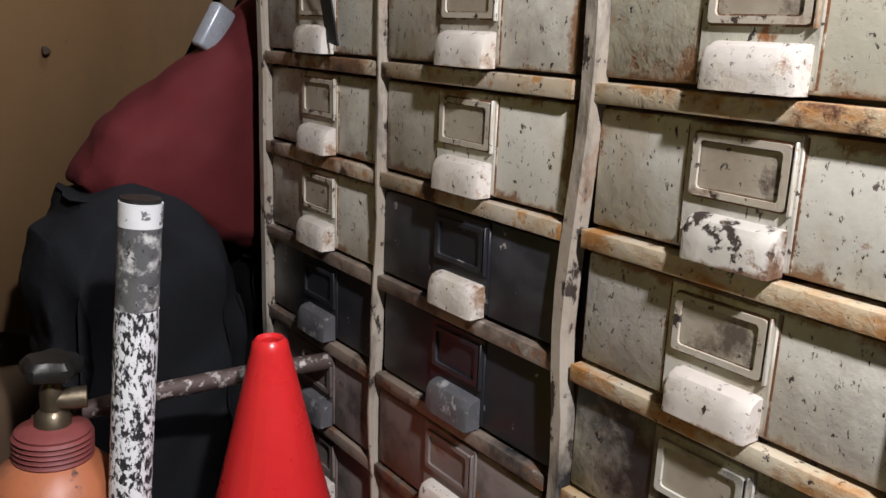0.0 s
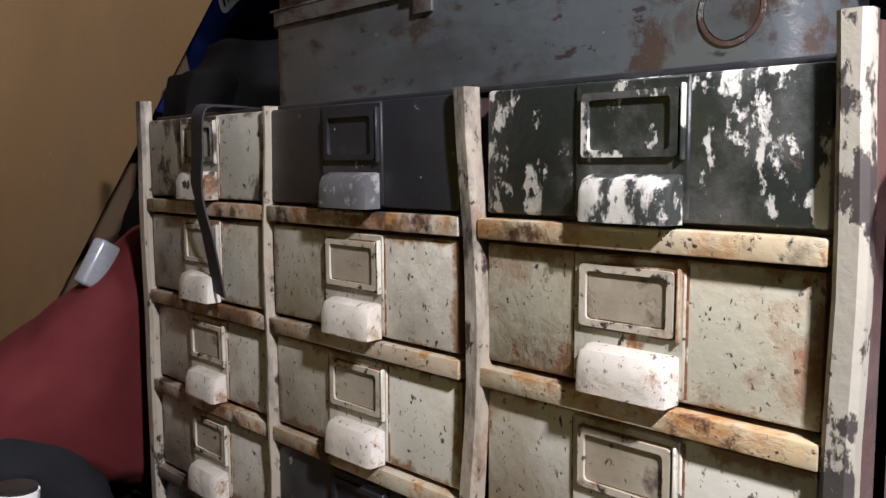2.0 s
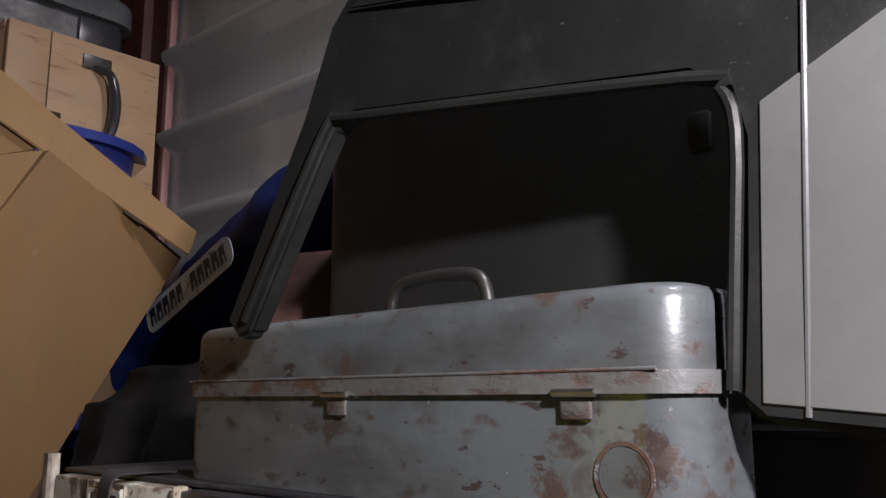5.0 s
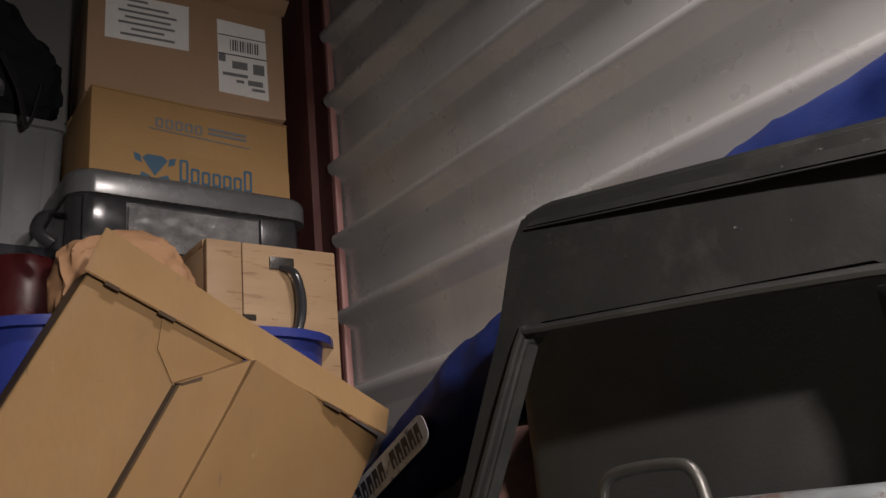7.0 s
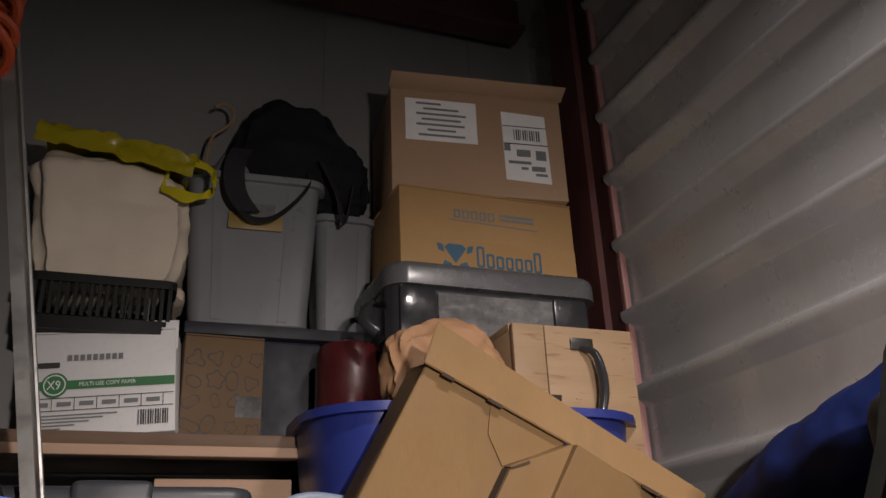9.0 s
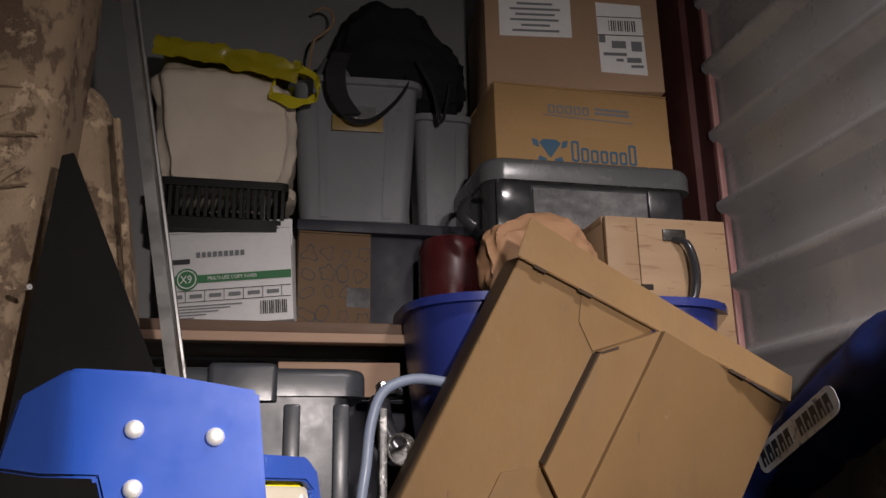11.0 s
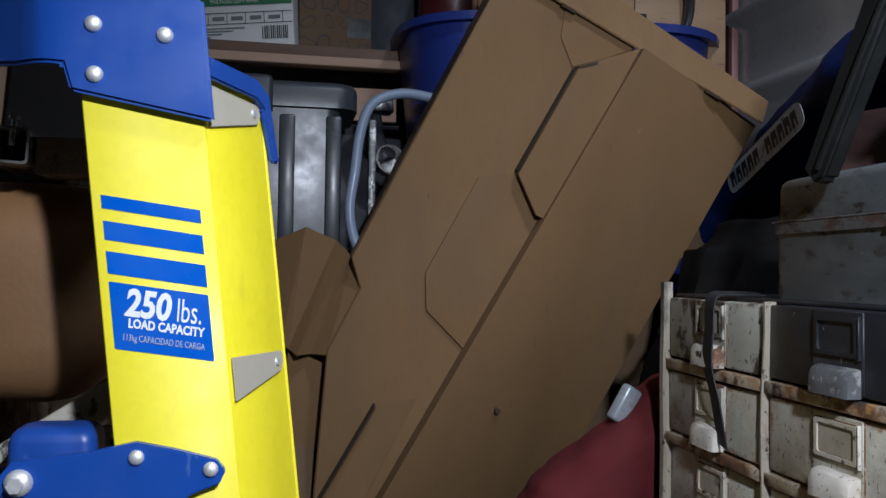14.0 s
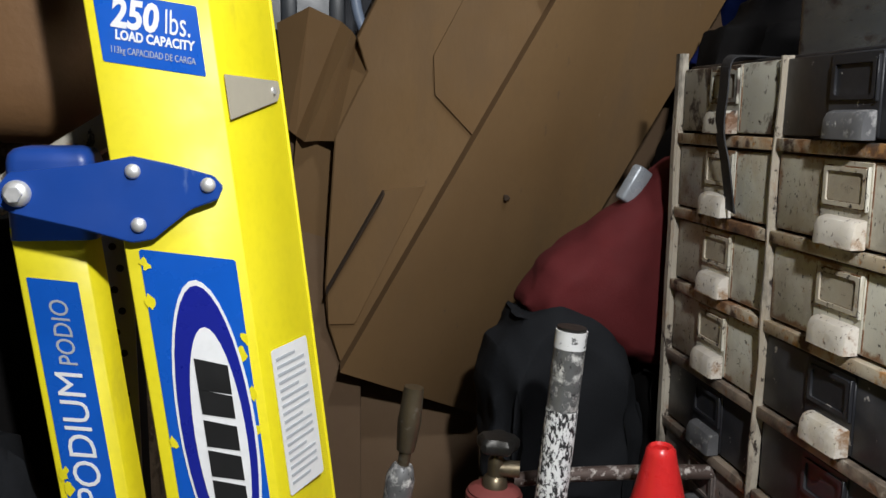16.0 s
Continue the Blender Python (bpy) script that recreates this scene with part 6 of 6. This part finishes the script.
for z in (0.295, 0.112):
    part("handle_plate", box(-0.012, 0.045, -0.156, -0.15, z - 0.014, z + 0.014, 0.002), M_DARK_STEEL, crate)
part("knot_hole", box(-0.075, -0.045, -0.152, -0.149, 0.165, 0.178, 0.001), M_SLOT, crate)

one("crumpled_paper_bag", cloth((0.5, 1.6, 1.86), (0.125, 0.08, 0.11), 51, 0.12, 5, 2.4), M_PAPER_BAG, "crumpled brown kraft paper bag", "paper bag")
tub = open_tub("blue_tub", "deep royal blue plastic tub with a rolled rim", M_BLUE_TUB, 0.575, 1.69, 1.2, 0.72, 0.42, 0.6, 0.34, 0.575, 0.16, rim=0.02)
one("kraft_padding", box(0.3, 0.95, 1.56, 1.86, 1.21, 1.649, 0.02), M_CARD_SHADED, "brown carton inside the blue tub", "cardboard box")

# shelf of boards that carries the paper carton
one("shelf_board", box(-0.5, 0.42, 1.76, 2.14, 1.738, 1.765, 0.003), M_WOOD_DARK, "dark weathered shelf board under the cartons", "board")
one("lumber_strip", box(-0.5, 0.3, 1.745, 1.79, 1.716, 1.7375, 0.003, m=pose(0, 0, 0, 0, 0, 0)), M_WOOD_PINK, "pale raw lumber strip", "board")
one("lumber_strip", box(-0.06, 0.22, 1.8, 1.83, 1.6, 1.68, 0.003), M_WOOD_PINK, "pinkish raw lumber strip behind the tote", "board")
# added support, near black in place of the shaded gap under the shelf
kraft_box("lower_carton", -0.55, 0.27, 1.84, 2.14, 0.0, 1.599, M_NAVY_SHADE, "tall added carton under the shelf, coloured dark for shade")

dt = thing("slate_tote", "slate grey plastic tote with a ribbed snap lid", "tote", at=pose(-0.13, 1.66, 1.19))
part("tub", soft_block(-0.21, 0.2, -0.12, 0.12, 0, 0.385, 0.03), M_TOTE, dt)
part("lid", soft_block(-0.235, 0.235, -0.135, 0.135, 0.385, 0.44, 0.045, 0.018), M_TOTE, dt, "slate grey snap lid")
part("latch_lip", soft_block(-0.07, 0.06, -0.148, -0.1, 0.375, 0.447, 0.012, 0.012), M_TOTE, dt)
for x in (-0.11, 0.09, 0.185):
    part("rib", box(x - 0.016, x + 0.016, -0.128, -0.118, 0.02, 0.37, 0.005), M_TOTE, dt)
kraft_box("brown_carton", -0.35, 0.1, 1.55, 1.82, 0.0, 1.189, M_CARD_SHADED, "tall brown carton under the slate tote")
kraft_box("brown_carton", 0.14, 0.95, 1.72, 1.83, 0.0, 1.199, M_CARD_SHADED, "brown carton under the blue tub")
kraft_box("low_carton", 0.02, 0.38, 1.62, 1.71, 0.0, 0.64, M_CARD_SHADED, "low brown carton behind the gas cylinder")

one("blue_grey_hose", tube([(0.26, 1.5, 1.6), (0.19, 1.49, 1.605), (0.13, 1.48, 1.58), (0.105, 1.475, 1.52), (0.095, 1.47, 1.44), (0.085, 1.468, 1.36), (0.1, 1.466, 1.29), (0.14, 1.465, 1.24)], 0.0105, 12), M_HOSE, "pale blue grey hose looped beside the tote", "hose")
lamp = thing("work_lamp", "chrome and black work lamp hanging beside the tote", "lamp", at=pose(0.17, 1.53, 1.47, 78, 0, 15))
part("bowl", lathe([(0.012, -0.03), (0.028, -0.02), (0.032, 0.0), (0.033, 0.012), (0.029, 0.012), (0.02, -0.01), (0, -0.012)], 24), M_STEEL, lamp, "chrome reflector")
part("body", tube([(0, 0.0, -0.02), (-0.02, 0.06, -0.04), (-0.01, 0.12, -0.05)], [0.026, 0.03, 0.02], 14), M_BIN, lamp)
part("bracket", box(-0.02, 0.03, 0.12, 0.15, -0.05, -0.02, 0.004), M_STEEL, lamp)
one("dusty_frame", box(0.125, 0.14, 1.5, 1.53, 1.2, 1.55, 0.004), M_PIPE_TOP, "worn grey metal strip beside the tote", "strip")

# ---- furniture along the west side ----


def cushion(x0, x1, y0, y1, z0, z1, r, seed, shear=0.0):
    bm = box(x0, x1, y0, y1, z0, z1, r, 5)
    bmesh.ops.subdivide_edges(bm, edges=[e for e in bm.edges if e.calc_length() > 0.12], cuts=7, use_grid_fill=True)
    for v in bm.verts:
        v.co.x += shear * (v.co.z - z0)
        v.co += 0.012 * noise.noise_vector(v.co * 6 + Vector((seed, 0, 0)))
    return bm


sofa = thing("upended_sofa", "upended sofa in worn tan brocade upholstery", "sofa")
part("back_cushion", cushion(-0.95, -0.43, 1.04, 1.25, 1.15, 2.75, 0.05, 2, 0.035), M_TAPESTRY, sofa)
bm = cushion(-0.43, -0.262, 1.2, 1.4, 0.9, 2.06, 0.05, 6, -0.03)
for v in bm.verts:
    v.co.x -= 0.14 * max(0.0, v.co.z - 1.5)
part("seat_cushion", bm, M_TAPESTRY, sofa)
part("lower_frame", box(-0.95, -0.4, 1.05, 1.4, 0.0, 1.16, 0.02), M_TAPESTRY, sofa)
part("lower_frame", box(-0.41, -0.25, 1.1, 1.4, 0.0, 0.91, 0.02), M_TAPESTRY, sofa)
part("piping", tube([(-0.275, 1.195, 0.95), (-0.286, 1.192, 1.4), (-0.31, 1.194, 1.7), (-0.35, 1.196, 1.98)], 0.007, 8), M_TAPESTRY, sofa)
rs2 = random.Random(5)
for k in range(16):
    cx, cz = rs2.uniform(-0.8, -0.46), 1.5 + 0.075 * k
    n = rs2.choice((5, 6, 7))
    for q in range(n):
        a = rs2.uniform(-0.2, 0.2) + math.pi * q / (n - 1)
        l = rs2.uniform(0.035, 0.06)
        p = [(cx, 1.034, cz), (cx + 0.6 * l * math.cos(a) - 0.01, 1.031, cz + 0.55 * l * math.sin(a)), (cx + l * math.cos(a), 1.033, cz + l * math.sin(a))]
        part("stitched_leaf", tube(p, [0.002, 0.007, 0.0015], 6, flat=0.5, smooth=3), M_TAPESTRY, sofa)
# flat black triangle set just before the cushions
black_tri = prism([(-0.43, 1.3), (-0.385, 1.845), (-0.37, 1.85), (-0.2, 1.45), (-0.16, 1.3)], 0.012, 0.001, m=Matrix.Translation((0, 1.015, 0)) @ XZ)
part("lining", black_tri, M_BLACK_BOARD, sofa, "flat black triangular panel before the cushions")
part("pin", tube([(-0.43, 1.03, 1.655), (-0.4, 0.99, 1.656)], 0.004, 8), M_STEEL, sofa, "small steel pin")

pole = thing("steel_pole", "leaning galvanised steel channel pole", "pole")
A, B = Vector((0.035, 1.5, 0.0)), Vector((-0.5, 1.5, 2.93))
part("web", tube([A, B], 0.0165, 4, smooth=1), M_DULL_STEEL, pole)
part("lip", tube([A + Vector((0.019, -0.012, 0)), B + Vector((0.019, -0.012, 0))], 0.004, 6, smooth=1), M_DULL_STEEL, pole)
reel = thing("orange_clamps", "bundle of orange plastic clamps hooked on the pole", "clamps", at=pose(-0.46, 1.47, 2.58))
for k in range(7):
    part("jaw", tube([(0.03 - 0.04 * (k % 2), -0.01 * k, 0.16 - 0.05 * k), (0.06, -0.02, 0.13 - 0.05 * k), (0.04, 0.02, 0.1 - 0.05 * k), (-0.02, 0.0, 0.12 - 0.05 * k)], 0.011, 8), M_ORANGE, reel)
part("bar", tube([(-0.03, 0.0, 0.16), (-0.02, 0.0, -0.22)], 0.01, 8), M_DARK_STEEL, reel)

chair2 = thing("leather_armchair", "brown leather armchair wedged behind the ladder", "armchair")
part("arm", cushion(-0.75, -0.22, 0.73, 1.0, 1.09, 1.33, 0.07, 4), M_LEATHER, chair2)
part("base", box(-0.75, -0.24, 0.74, 1.0, 0.0, 1.0, 0.02), M_BLACK_BOARD, chair2)
one("worn_metal_shelf", box(-0.42, 0.1, 0.695, 0.735, -0.032, 0.0, 0.003, m=pose(-0.278, 0, 1.087, 0, -32, 0)), M_WORN_WHITE, "worn white metal shelf edge under the armchair", "shelf")
rail_t = thing("square_tube", "open end of a bright rectangular steel tube with a bolt", "tube", at=pose(-0.3, 0.7, 1.362, 0, 3, 0))
ROT = Matrix(((1, 0, 0, 0), (0, 0, 1, 0), (0, 1, 0, 0), (0, 0, 0, 1)))
part("tube_end", ring_prism(rounded(-0.05, 0.0, -0.019, 0.019, 0.004, 3), rounded(-0.0475, -0.0025, -0.0165, 0.0165, 0.003, 3), 0.3, m=ROT), M_STEEL, rail_t)
part("plate", box(-0.45, -0.045, -0.006, 0.0, -0.017, 0.019, 0.002), M_STEEL, rail_t, "bright steel plate")
part("bolt", tube([(-0.018, 0.01, 0.03), (-0.02, 0.012, 0.0)], 0.003, 8), M_STEEL, rail_t)
part("bolt_head", lathe([(0.006, 0), (0.006, 0.004), (0, 0.004)], 6, m=Matrix.Translation((-0.018, 0.01, 0.027))), M_STEEL, rail_t)
for x, z in ((-0.058, 0.008), (-0.056, -0.008)):
    part("bolt_hole", lathe([(0.004, 0), (0, 0.0005)], 10, m=Matrix.Translation((x, -0.0065, z)) @ Matrix.Rotation(radians(90), 4, "X")), M_SLOT, rail_t)
one("tan_beam", box(-0.3, -0.1, 0.72, 0.78, 1.335, 1.375, 0.003), M_TAPESTRY, "tan upholstered bar behind the ladder", "bar")

ang = thing("slotted_angle", "grey slotted steel angle post", "post", at=pose(-0.222, 0.745, 0))
bm = box(-0.016, 0.016, 0, 0.003, 0, 1.07, 0.001)
box(-0.016, -0.013, 0.003, 0.035, 0, 1.07, 0.001, bm=bm)
part("web", bm, M_DULL_STEEL, ang)
for k in range(24):
    part("slot", lathe([(0.0042, 0), (0, 0.0004)], 10, m=Matrix.Translation((0.003 if k % 2 else -0.004, -0.0005, 0.5 + 0.024 * k)) @ Matrix.Rotation(radians(90), 4, "X")), M_SLOT, ang)
one("dark_green_sack", cloth((-0.5, 0.68, 0.42), (0.22, 0.16, 0.42), 61, 0.1, 5), M_BLACK_CLOTH, "dark sack on the floor behind the ladder", "sack")
